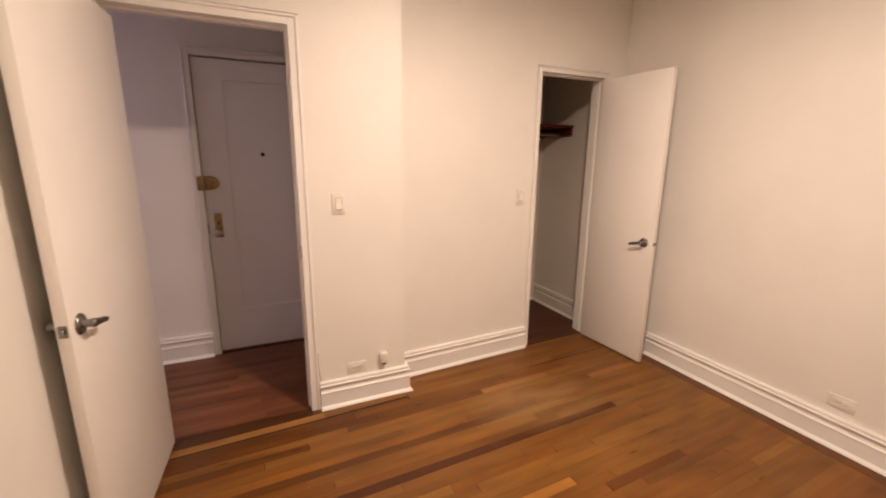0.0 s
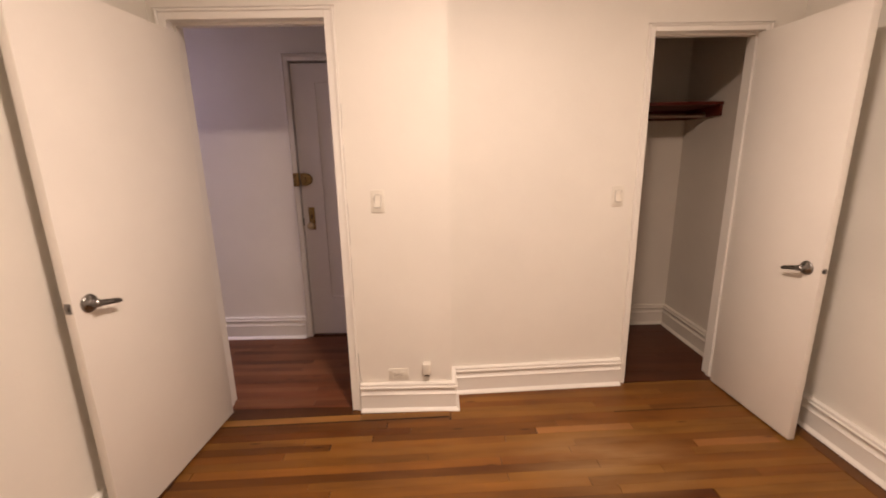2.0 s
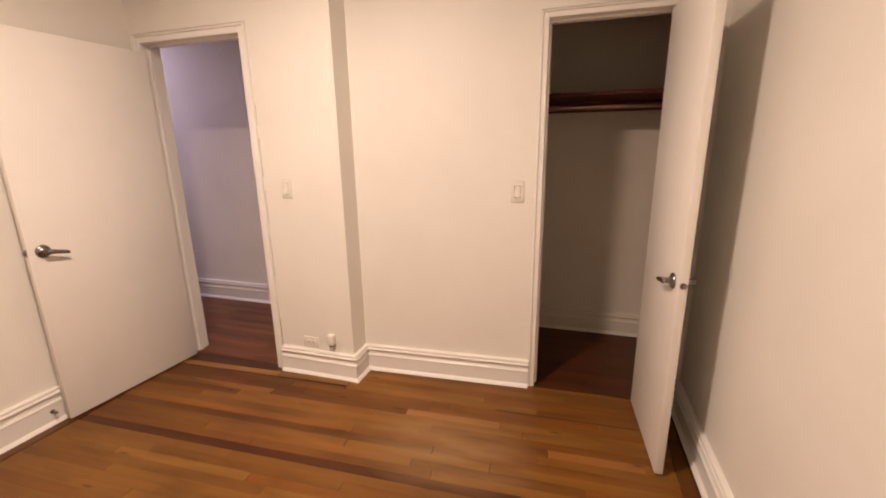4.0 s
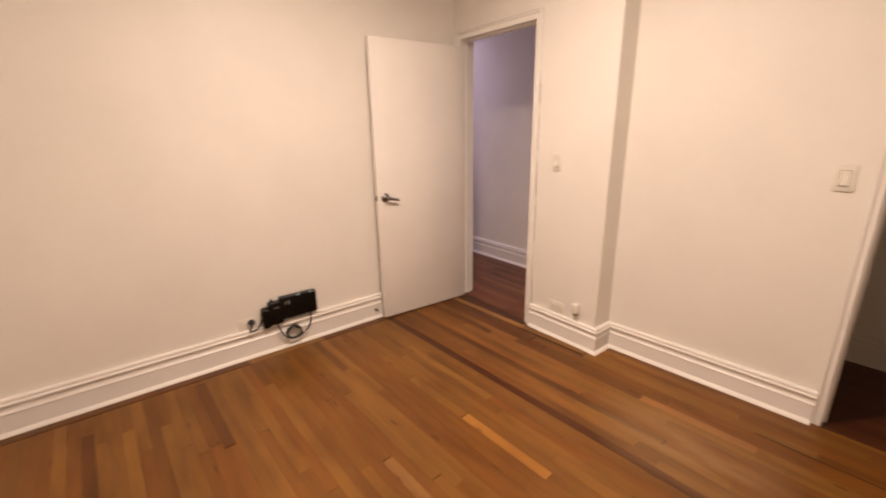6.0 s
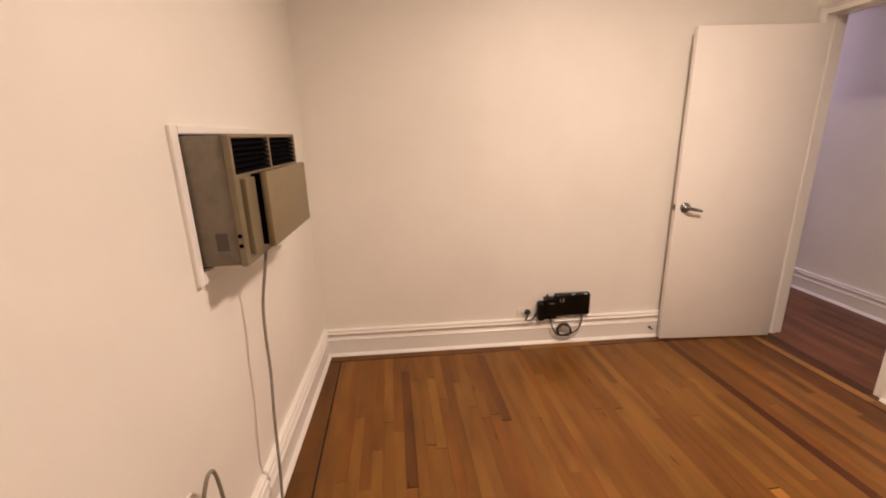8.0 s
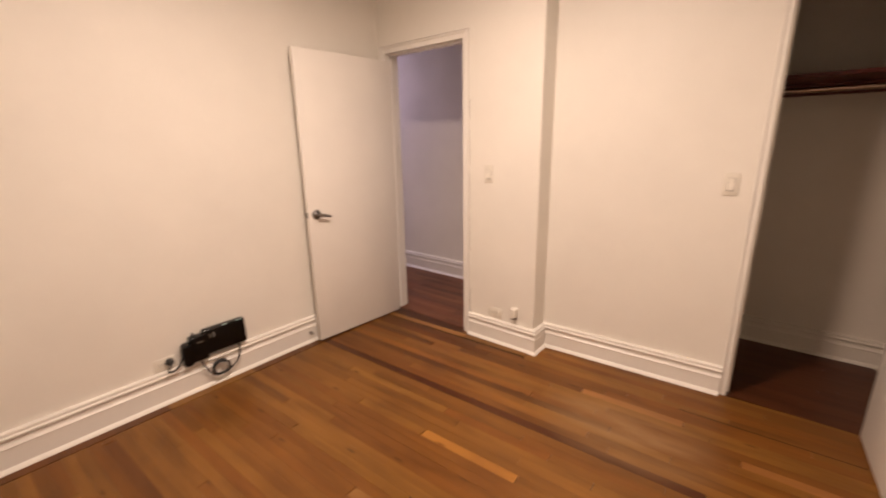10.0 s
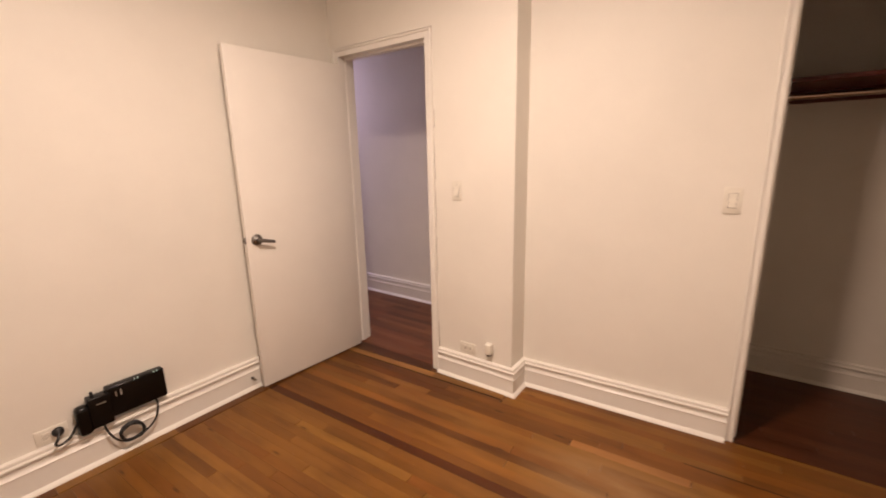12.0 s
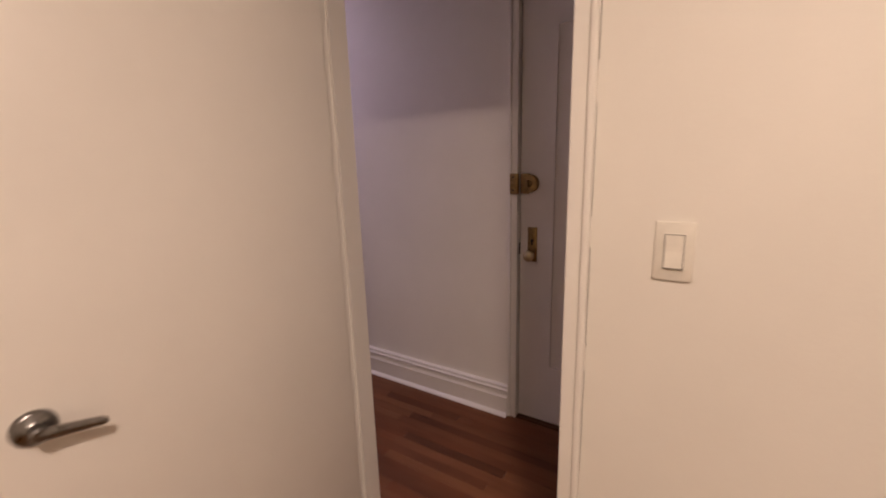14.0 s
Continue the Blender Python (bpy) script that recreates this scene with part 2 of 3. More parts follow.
def lathe(bm, at, axis, profile, n=24):
    """A turned shape: profile of (radius, height along axis)."""
    q = Vector(axis).to_track_quat("Z", "Y").to_matrix()
    rings = []
    for r, h in profile:
        rings.append([bm.verts.new(Vector(at) + q @ Vector((r * math.cos(2 * math.pi * i / n), r * math.sin(2 * math.pi * i / n), h))) for i in range(n)])
    for p, s in zip(rings, rings[1:]):
        for i in range(n):
            bm.faces.new((p[i], p[(i + 1) % n], s[(i + 1) % n], s[i]))
    bm.faces.new(list(reversed(rings[0])))
    bm.faces.new(rings[-1])
    return bm


def tube(bm, points, r, n=8, smooth_steps=6):
    """A round cord through the points, rounded by a spline."""
    p = [Vector(q) for q in points]
    p = [p[0] * 2 - p[1]] + p + [p[-1] * 2 - p[-2]]
    line = []
    for a, b, c, d in zip(p, p[1:], p[2:], p[3:]):
        for k in range(smooth_steps):
            t = k / smooth_steps
            line.append(0.5 * ((2 * b) + (c - a) * t + (2 * a - 5 * b + 4 * c - d) * t * t + (3 * b - a - 3 * c + d) * t ** 3))
    line.append(p[-2])
    rings, side = [], Vector((0.3, 0.5, 0.8))
    for i, q in enumerate(line):
        way = (line[min(i + 1, len(line) - 1)] - line[max(i - 1, 0)]).normalized()
        u = (side - way * side.dot(way)).normalized()
        side = u
        w = way.cross(u)
        rings.append([bm.verts.new(q + r * (math.cos(2 * math.pi * k / n) * u + math.sin(2 * math.pi * k / n) * w)) for k in range(n)])
    for s, e in zip(rings, rings[1:]):
        for k in range(n):
            bm.faces.new((s[k], s[(k + 1) % n], e[(k + 1) % n], e[k]))
    bm.faces.new(list(reversed(rings[0])))
    bm.faces.new(rings[-1])
    return bm


def sweep(bm, path, profile):
    """Extrudes a closed profile (out, up) along a level path of (x, y); 'out' is to the path's left. Corners are mitred."""
    rings = []
    for i, p in enumerate(path):
        p = Vector(p)
        ways = []
        if i > 0:
            ways.append((p - Vector(path[i - 1])).normalized())
        if i < len(path) - 1:
            ways.append((Vector(path[i + 1]) - p).normalized())
        normals = [Vector((-w.y, w.x)) for w in ways]
        m = sum(normals, Vector((0, 0))).normalized()
        m = m / m.dot(normals[0])
        rings.append([bm.verts.new((p.x + m.x * o, p.y + m.y * o, z)) for o, z in profile])
    k = len(profile)
    for a, b in zip(rings, rings[1:]):
        for j in range(k):
            bm.faces.new((a[j], a[(j + 1) % k], b[(j + 1) % k], b[j]))
    bm.faces.new(list(reversed(rings[0])))
    bm.faces.new(rings[-1])
    return bm


def mesh(name, bm, material, smooth=False):
    bmesh.ops.recalc_face_normals(bm, faces=bm.faces[:])
    me = bpy.data.meshes.new(name)
    bm.to_mesh(me)
    bm.free()
    me.materials.append(material)
    if smooth:
        me.polygons.foreach_set("use_smooth", [True] * len(me.polygons))
        me.set_sharp_from_angle(angle=radians(35))
    return me


def solid(name, bm, material, label="", category="", kind="", smooth=False, group=""):
    return tagged(new(name, mesh(name, bm, material, smooth)), label, category, group, kind)


def part(name, bm, material, parent, label="", smooth=True):
    ob = new(name, mesh(name, bm, material, smooth))
    ob.parent = parent
    if label:
        ob["label"] = label
    return ob


def thing(name, label, category, m=None, group="", kind=""):
    ob = new(name)
    ob.empty_display_size = 0.05
    if m is not None:
        ob.matrix_basis = m
    return tagged(ob, label, category, group, kind)


B = bmesh.new


# ---- structure: walls ----
def wall(name, label, *boxes, material=WALL):
    bm = B()
    for b in boxes:
        box(bm, *b)
    return solid(name, bm, material, label, "wall", "structure")


T = 0.14
wall("wall_west", "cream painted plaster wall of the room", (W - T, W, S - T, HALL_S, -0.1, CEIL))
wall("wall_east", "cream painted plaster wall beside the closet", (E, E + T, S - T, N2 + 0.12, -0.1, CEIL))
AC_X0, AC_X1, AC_Z0, AC_Z1 = 0.27, 0.945, 1.10, 1.487
wall("wall_south", "cream painted plaster wall with an air conditioner sleeve",
     (W, AC_X0 - 0.01, S - T, S, -0.1, CEIL), (AC_X1 + 0.01, E, S - T, S, -0.1, CEIL),
     (AC_X0 - 0.01, AC_X1 + 0.01, S - T, S, -0.1, AC_Z0 - 0.01), (AC_X0 - 0.01, AC_X1 + 0.01, S - T, S, AC_Z1 + 0.01, CEIL))
wall("wall_north", "cream painted plaster wall with the hall doorway",
     (W, HD_L - 0.02, N1, HALL_S, -0.1, CEIL), (HD_R + 0.02, COL, N1, HALL_S, -0.1, CEIL), (HD_L - 0.02, HD_R + 0.02, N1, HALL_S, HD_T + 0.02, CEIL))
wall("wall_closet_front", "cream painted plaster wall with the closet doorway",
     (CD_L - 0.036, CD_L - 0.02, N2, CL_S, -0.1, CEIL), (CD_R + 0.02, E, N2, CL_S, -0.1, CEIL), (CD_L - 0.02, CD_R + 0.02, N2, CL_S, CD_T + 0.02, CEIL))
bm = B()   # this stretch runs slightly askew
SKEW = [(COL, N2_STEP), (CD_L - 0.036, N2), (CD_L - 0.036, CL_S), (COL, CL_S)]
low, top = [bm.verts.new((x, y, -0.1)) for x, y in SKEW], [bm.verts.new((x, y, CEIL)) for x, y in SKEW]
bm.faces.new(low), bm.faces.new(top)
for i in range(4):
    bm.faces.new((low[i], low[(i + 1) % 4], top[(i + 1) % 4], top[i]))
solid("wall_askew", bm, WALL, "cream painted plaster wall between column and closet", "wall", "structure")
wall("wall_column", "cream painted projecting wall edge beside the hall doorway", (COL - 0.12, COL, HALL_S, CL_S, -0.1, CEIL))
wall("wall_hall_north", "pale painted hall wall beside the entry door",
     (HALL_W, ED_L - 0.02, HALL_N, HALL_N + T, -0.1, CEIL), (ED_R + 0.02, HALL_E, HALL_N, HALL_N + T, -0.1, CEIL), (ED_L - 0.02, ED_R + 0.02, HALL_N, HALL_N + T, ED_T + 0.02, CEIL))
wall("wall_hall_south", "pale painted hall wall", (HALL_W, W - T, HALL_S - 0.12, HALL_S, -0.1, CEIL))
wall("wall_hall_west", "pale painted wall at the hall's far end", (HALL_W - T, HALL_W, HALL_S - 0.12, HALL_N + T, -0.1, CEIL))
wall("wall_hall_east", "pale painted wall at the hall's near end", (HALL_E, HALL_E + 0.1, CL_S, HALL_N + T, -0.1, CEIL))
# added blank behind the entry door, unseen, closes off the doorway
wall("wall_entry_backing", "unseen backing added behind the entry door", (ED_L - 0.1, ED_R + 0.1, HALL_N + T + 0.01, HALL_N + T + 0.06, -0.1, CEIL))
# closet walls and ceiling: shade is put into the darker coat
wall("wall_closet_north", "beige closet back wall, paint darkened for shade", (CL_W, CL_E, CL_N, CL_N + T, -0.1, CEIL), material=CLOSET_SHADE_PAINT)
wall("wall_closet_east", "beige closet side wall, paint darkened for shade", (CL_E, CL_E + T, CL_S, CL_N + T, -0.1, CEIL), material=CLOSET_SHADE_PAINT)
wall("wall_closet_west", "beige closet side wall, paint darkened for shade", (CL_W - T, CL_W, CL_S, CL_N + T, -0.1, CEIL), material=CLOSET_SHADE_PAINT)

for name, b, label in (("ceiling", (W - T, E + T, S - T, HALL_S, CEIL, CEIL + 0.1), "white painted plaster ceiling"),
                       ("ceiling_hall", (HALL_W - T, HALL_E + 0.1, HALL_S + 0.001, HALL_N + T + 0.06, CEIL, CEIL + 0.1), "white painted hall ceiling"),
                       ("ceiling_closet", (HALL_E + 0.1, E + T, HALL_S + 0.001, CL_N + T, CEIL, CEIL + 0.1), "closet ceiling, paint darkened for shade")):
    solid(name, box(B(), *b), CLOSET_SHADE_PAINT if "closet" in name else CEILING, label, "ceiling", "structure")

# ---- structure: jambs, casings, baseboards ----
BASE = [(0, 0), (0.044, 0), (0.040, 0.008), (0.030, 0.015), (0.025, 0.019), (0.025, 0.116), (0.029, 0.119), (0.029, 0.123), (0.024, 0.129), (0.020, 0.138), (0.018, 0.150), (0.016, 0.153),
        (0.016, 0.158), (0.027, 0.161), (0.030, 0.168), (0.029, 0.175), (0.023, 0.179), (0.022, 0.184), (0.024, 0.190), (0.022, 0.197), (0.014, 0.200), (0, 0.200)]


def baseboard(path, label="white enamelled tall baseboard with a stepped cap", height=0.172, coat=TRIM):
    return solid("baseboard", sweep(B(), path, [(o, z if z < 0.03 else z * height / 0.2) for o, z in BASE]), coat, label, "baseboard", "structure")


baseboard([(W, N1 - 0.001), (W, S), (E - 0.05, S)], height=0.192)
baseboard([(E, S), (E, N2), (CD_R + 0.042, N2)], height=0.170)
baseboard([(CD_L - 0.038, N2 - 0.0005), (COL, N2_STEP), (COL, N1), (HD_R + 0.054, N1)])
baseboard([(ED_L - 0.046, HALL_N), (HALL_W, HALL_N), (HALL_W, HALL_S)], "white enamelled hall baseboard", 0.181)
# closet baseboard takes the darkened coat for its shade too
baseboard([(CD_R + 0.03, CL_S), (CL_E, CL_S), (CL_E, CL_N), (CL_W, CL_N), (CL_W, CL_S)], "beige closet baseboard, paint darkened for shade", coat=CLOSET_SHADE_PAINT)


def casing(name, left, right, top, face, width, lip, label, out=-1):
    """Door casing: two legs and a head, each with a flat and a raised back band, and a thin drip cap."""
    bm = B()
    t1, t2 = 0.014, 0.021
    f = lambda a, b: (min(face + out * a, face + out * b), max(face + out * a, face + out * b))
    band = width * 0.32
    for s, x in ((-1, left), (1, right)):
        a, b = sorted((x, x + s * (width - band)))
        box(bm, a, b, *f(0, t1), 0, top + width - band, 0.002)
        a, b = sorted((x + s * (width - band), x + s * width))
        box(bm, a, b, *f(0, t2), 0, top + width, 0.004)
    box(bm, left, right, *f(0, t1 + 0.0005), top, top + width - band, 0.002)
    box(bm, left - width + band, right + width - band, *f(0, t2 + 0.0005), top + width - band, top + width, 0.004)
    if lip:
        box(bm, left - width - 0.004, right + width + 0.004, *f(0, t2 + 0.004), top + width + 0.0005, top + width + 0.005, 0.0015)
    return solid(name, bm, TRIM, label, "door casing", "structure")


casing("trim_hall_doorway", HD_L, HD_R, HD_T, N1, 0.049, True, "white enamelled casing of the hall doorway")
for z0, z1, w in ((0.66, 0.93, 0.0005), (0.99, 1.22, 0.0006), (1.29, 1.52, 0.0005), (1.60, 1.72, 0.0007)):
    solid("caulk_crack", box(B(), HD_R + 0.0495, HD_R + 0.0495 + w, N1 - 0.0012, N1 + 0.001, z0, z1), GAP, "thin dark crack in the caulk beside the casing", "crack", "structure")
casing("trim_closet_doorway", CD_L, CD_R, CD_T, N2, 0.037, True, "white enamelled casing of the closet doorway")
casing("trim_entry_door", ED_L, ED_R, ED_T, HALL_N, 0.046, True, "grey-white enamelled casing of the entry door")


def jamb(name, left, right, top, y0, y1, label, stop=None):
    bm = B()
    box(bm, left - 0.02, left, y0, y1, 0, top)
    box(bm, right, right + 0.02, y0, y1, 0, top)
    box(bm, left - 0.02, right + 0.02, y0, y1, top, top + 0.02)
    if stop:
        a, b = stop
        box(bm, left, left + 0.011, a, b, 0, top - 0.011)
        box(bm, right - 0.011, right, a, b, 0, top - 0.011)
        box(bm, left, right, a, b, top - 0.011, top)
    return solid(name, bm, TRIM, label, "door jamb", "structure")


jamb("jamb_hall_doorway", HD_L, HD_R, HD_T, N1 - 0.002, HALL_S + 0.002, "white enamelled jamb of the hall doorway", (N1 + 0.042, N1 + 0.075))
jamb("jamb_closet_doorway", CD_L, CD_R, CD_T, N2 - 0.002, CL_S + 0.002, "white enamelled jamb of the closet doorway", (N2 + 0.042, N2 + 0.07))
jamb("jamb_entry_door", ED_L, ED_R, ED_T, HALL_N - 0.002, HALL_N + T + 0.01, "grey-white enamelled jamb of the entry door", (HALL_N + 0.062, HALL_N + 0.09))


# ---- doors ----
def lever_set(parent, at, side, way, label="satin nickel lever handle"):
    """A lever handle on a face whose outward normal is side * x; way: which way along y the lever points."""
    x, y, z = at
    b = B()
    lathe(b, (x, y, z), (side, 0, 0), [(0.034, 0), (0.034, 0.003), (0.032, 0.007), (0.027, 0.010), (0.018, 0.013), (0.013, 0.017), (0.012, 0.034)], 28)
    r = part("rose", b, CHROME, parent, label)
    b = B()
    px = x + side * 0.035
    lathe(b, (px - side * 0.006, y, z), (side, 0, 0), [(0.012, 0), (0.0145, 0.004), (0.0145, 0.012), (0.010, 0.017)], 20)
    pts = [(0.0, 0.0, 0.0120, 0.0085), (0.03, -0.006, 0.0115, 0.0075), (0.06, -0.013, 0.0105, 0.0065), (0.085, -0.019, 0.0095, 0.006), (0.095, -0.022, 0.006, 0.004)]
    rings = []
    for d, dz, hz, hx in pts:
        rings.append([b.verts.new((px + side * (0.004 + hx * math.cos(k * math.pi / 5)), y + way * d, z + dz + hz * math.sin(k * math.pi / 5))) for k in range(10)])
    for p, s in zip(rings, rings[1:]):
        for k in range(10):
            b.faces.new((p[k], p[(k + 1) % 10], s[(k + 1) % 10], s[k]))
    b.faces.new(rings[0]), b.faces.new(rings[-1])
    part("lever", b, CHROME, r)


def flush_door(name, label, hinge, angle, width, height, handle_z, backset, hinge_side, hinge_zs, round_latch=False):
    """A flush slab door. Local frame: hinge pin at the origin, the slab runs along -y when the turn is 0; its closed-side face is on
    -hinge_side * x, so that the slab lies towards hinge_side."""
    root = thing(name, label, "door", pose(*hinge, 0, 0, angle), kind="structure")
    k, th = hinge_side, 0.036
    x0, x1 = sorted((0.0, k * th))
    part("slab", box(B(), x0, x1, -width, -0.003, 0.012, height, 0.0025, 2), DOOR, root)
    y = -width + backset
    lever_set(root, (k * th, y, handle_z), k, 1)
    lever_set(root, (0.0, y, handle_z), -k, 1)
    b = B()
    if round_latch:
        rod(b, (k * th / 2, -width - 0.002, handle_z), (k * th / 2, -width + 0.001, handle_z), 0.013, n=20)
    else:
        box(b, k * th / 2 - 0.012, k * th / 2 + 0.012, -width - 0.0012, -width + 0.001, handle_z - 0.019, handle_z + 0.019, 0.0005)
    latch = part("latch_plate", b, CHROME, root, "small nickel latch plate")
    part("latch_bolt", box(B(), k * th / 2 - 0.006, k * th / 2 + 0.006, -width - 0.010, -width - 0.001, handle_z - 0.009, handle_z + 0.009, 0.002), CHROME, latch)
    for z in hinge_zs:
        b = B()
        rod(b, (-k * 0.004, 0.002, z - 0.045), (-k * 0.004, 0.002, z + 0.045), 0.006, n=12)
        rod(b, (-k * 0.004, 0.002, z + 0.045), (-k * 0.004, 0.002, z + 0.052), 0.0045, 0.002, n=12)
        box(b, min(0, k * 0.03), max(0, k * 0.03), -0.0035, -0.0010, z - 0.044, z + 0.044)
        part("hinge", b, HINGE, root, "painted steel butt hinge")
    return root


flush_door("door_1", "white flush wooden door standing open against the wall", (HD_L + 0.017, N1 - 0.020, 0), -3.5, 0.796, 2.045, 0.964, 0.062, 1, (0.28, 1.05, 1.82))
flush_door("door_2", "white flush wooden closet door standing open beside the wall", (2.655, N2 - 0.018, 0), 3.0, 0.572, 2.062, 0.905, 0.070, -1, (0.28, 1.82), True)


def entry_door():
    root = thing("door_3", "grey-white panelled wooden entry door, closed, with brass locks", "door", pose(0, 0, 0), kind="structure")
    y0, y1 = HALL_N + 0.018, HALL_N + 0.062
    l, r, t = ED_L + 0.006, ED_R - 0.004, ED_T - 0.013
    pl, pr, pb, pt = 0.0, r - 0.17, 0.335, 1.985
    for n, b in (("stile", (l, pl, y0, y1, 0.014, t)), ("stile", (pr, r, y0, y1, 0.014, t)),
                 ("rail", (pl, pr, y0, y1, 0.014, pb)), ("rail", (pl, pr, y0, y1, pt, t))):
        part(n, box(B(), *b), ENTRY, root)
    part("panel", box(B(), pl, pr, y0 + 0.010, y1 - 0.01, pb, pt), ENTRY, root)
    # rim lock: body on the door, keeper on the casing
    lock = part("rim_lock", box(B(), -0.160, -0.118, y0 - 0.028, y0 + 0.0005, 1.242, 1.338, 0.004, 2), BRASS, root, "tarnished brass rim lock")
    b = B()
    lathe(b, (-0.118, y0, 1.290), (0, -1, 0), [(0.044, 0), (0.044, 0.022), (0.040, 0.028), (0.018, 0.030), (0.016, 0.034)], 28)
    part("lock_body", b, BRASS, lock)
    part("thumb_turn", box(B(), -0.124, -0.112, y0 - 0.048, y0 - 0.032, 1.274, 1.306, 0.003), BRASS, lock)
    keeper = part("lock_keeper", box(B(), -0.208, -0.166, y0 - 0.050, HALL_N - 0.012, 1.240, 1.340, 0.004, 2), BRASS, root, "tarnished brass keeper on the casing")
    for z in (1.258, 1.322):
        part("screw", rod(B(), (-0.190, y0 - 0.0515, z), (-0.190, y0 - 0.0495, z), 0.0045, n=10), DARK, keeper)
    plate = part("lock_plate", box(B(), -0.128, -0.080, y0 - 0.004, y0 + 0.0005, 0.898, 1.074, 0.003, 2), BRASS, root, "worn brass escutcheon plate")
    b = B()
    rod(b, (-0.104, y0 - 0.0045, 1.006), (-0.104, y0 - 0.001, 1.006), 0.008, n=14)
    box(b, -0.1085, -0.0995, y0 - 0.0046, y0 - 0.001, 0.984, 1.002)
    part("keyhole", b, DARK, plate)
    b = B()
    lathe(b, (-0.106, y0 - 0.003, 0.936), (0, -1, 0), [(0.014, 0), (0.010, 0.010), (0.010, 0.024), (0.022, 0.032), (0.028, 0.042), (0.027, 0.052), (0.018, 0.060), (0.006, 0.062)], 24)
    part("knob", b, BRASS_PALE, plate)
    b = B()
    lathe(b, (0.228, y0 + 0.0105, 1.490), (0, -1, 0), [(0.014, 0), (0.014, 0.005), (0.009, 0.008), (0.008, 0.004)], 20)
    part("peephole", b, DARK, root, "dark peephole")
    part("edge_latch", box(B(), ED_L + 0.0012, ED_L + 0.0052, y0 - 0.003, y0 + 0.03, 0.93, 0.99), DARK, root)
    return root


entry_door()
solid("strike_plate", box(B(), HD_R - 0.0025, HD_R, N1 + 0.004, N1 + 0.034, 0.928, 0.998, 0.001), BRASS, "small brass strike plate on the jamb", "strike plate", "structure")
solid("hinge_leaf", box(B(), HD_L, HD_L + 0.004, N1 + 0.001, N1 + 0.013, 0.284, 0.322, 0.001), HINGE_DARK, "small dark steel hinge leaf on the jamb", "hinge", "structure")
solid("door_sill", box(B(), ED_L, ED_R, HALL_N - 0.01, HALL_N + T, -0.02, 0.010, 0.003), OAK_DARK, "dark wooden sill under the entry door", "door sill", "structure")


# ---- wall plates and small fittings ----
def plate_switch(label, m):
    """A rocker switch in a screwless plate; local x along the wall, -y out of it."""
    root = thing("light_switch", label, "light switch", m, "light switches")
    part("plate", box(B(), -0.035, 0.035, -0.0065, 0, -0.059, 0.059, 0.003, 2), PLATE_PLASTIC, root)
    part("switch_frame", box(B(), -0.0195, 0.0195, -0.0078, -0.006, -0.0365, 0.0365, 0.0008), PLATE_PLASTIC, root)
    # near-black slab painted in for the shaded gap round the rocker
    part("slot", box(B(), -0.0175, 0.0175, -0.0081, -0.0075, -0.0348, 0.0342), GAP, root)
    b = B()
    v = [b.verts.new(c) for c in ((-0.016, -0.0082, 0.033), (0.016, -0.0082, 0.033), (0.016, -0.0090, 0), (-0.016, -0.0090, 0), (-0.016, -0.0130, -0.032), (0.016, -0.0130, -0.032),
                                  (-0.016, -0.006, 0.033), (0.016, -0.006, 0.033), (-0.016, -0.006, -0.032), (0.016, -0.006, -0.032))]
    for f in ((0, 1, 2, 3), (3, 2, 5, 4), (0, 6, 7, 1), (4, 5, 9, 8), (0, 3, 4, 8, 6), (1, 7, 9, 5, 2)):
        b.faces.new([v[i] for i in f])
    part("rocker", b, WHITE_PLASTIC, root, smooth=False)
    return root


s1 = plate_switch("white rocker light switch beside the hall doorway", pose(0.570, N1, 1.228))
copy_thing(s1, pose(1.931, N2 - 0.0075, 1.208, 0, 0, 3.1))["label"] = "white rocker light switch beside the closet doorway"


def outlet(label, m):
    """A duplex outlet lying on its side; local x along the wall, -y out of it."""
    root = thing("wall_outlet", label, "wall outlet", m, "wall outlets")
    part("plate", box(B(), -0.057, 0.057, -0.006, 0, -0.035, 0.035, 0.0025, 2), PLATE_PLASTIC, root)
    for s in (-1, 1):
        f = part("socket", box(B(), s * 0.0195 - 0.014, s * 0.0195 + 0.014, -0.0085, -0.005, -0.017, 0.017, 0.004, 2), PLATE_PLASTIC, root)
        for z, w in ((0.0065, 0.0036), (-0.0065, 0.0045)):
            part("slot", box(B(), s * 0.0195 - w, s * 0.0195 + w, -0.0088, -0.008, z - 0.0011, z + 0.0011), SLOT_GREY, f)
        part("earth_hole", rod(B(), (s * 0.0195 + 0.009, -0.0088, 0), (s * 0.0195 + 0.009, -0.008, 0), 0.0024, n=10), SLOT_GREY, f)
    part("screw", rod(B(), (0, -0.0068, 0), (0, -0.0055, 0), 0.0035, n=12), CHROME, root)
    return root


o1 = outlet("white duplex wall outlet above the baseboard", pose(0.640, N1, 0.224))
copy_thing(o1, pose(W, 0.660, 0.236, 0, 0, 90))["label"] = "white duplex wall outlet with a black plug"
copy_thing(o1, pose(E, 1.025, 0.250, 0, 0, -90))["label"] = "white duplex wall outlet above the baseboard"


copy_thing(o1, pose(1.245, S, 0.490, 0, 90, 180))["label"] = "white wall outlet with the air conditioner's plug"


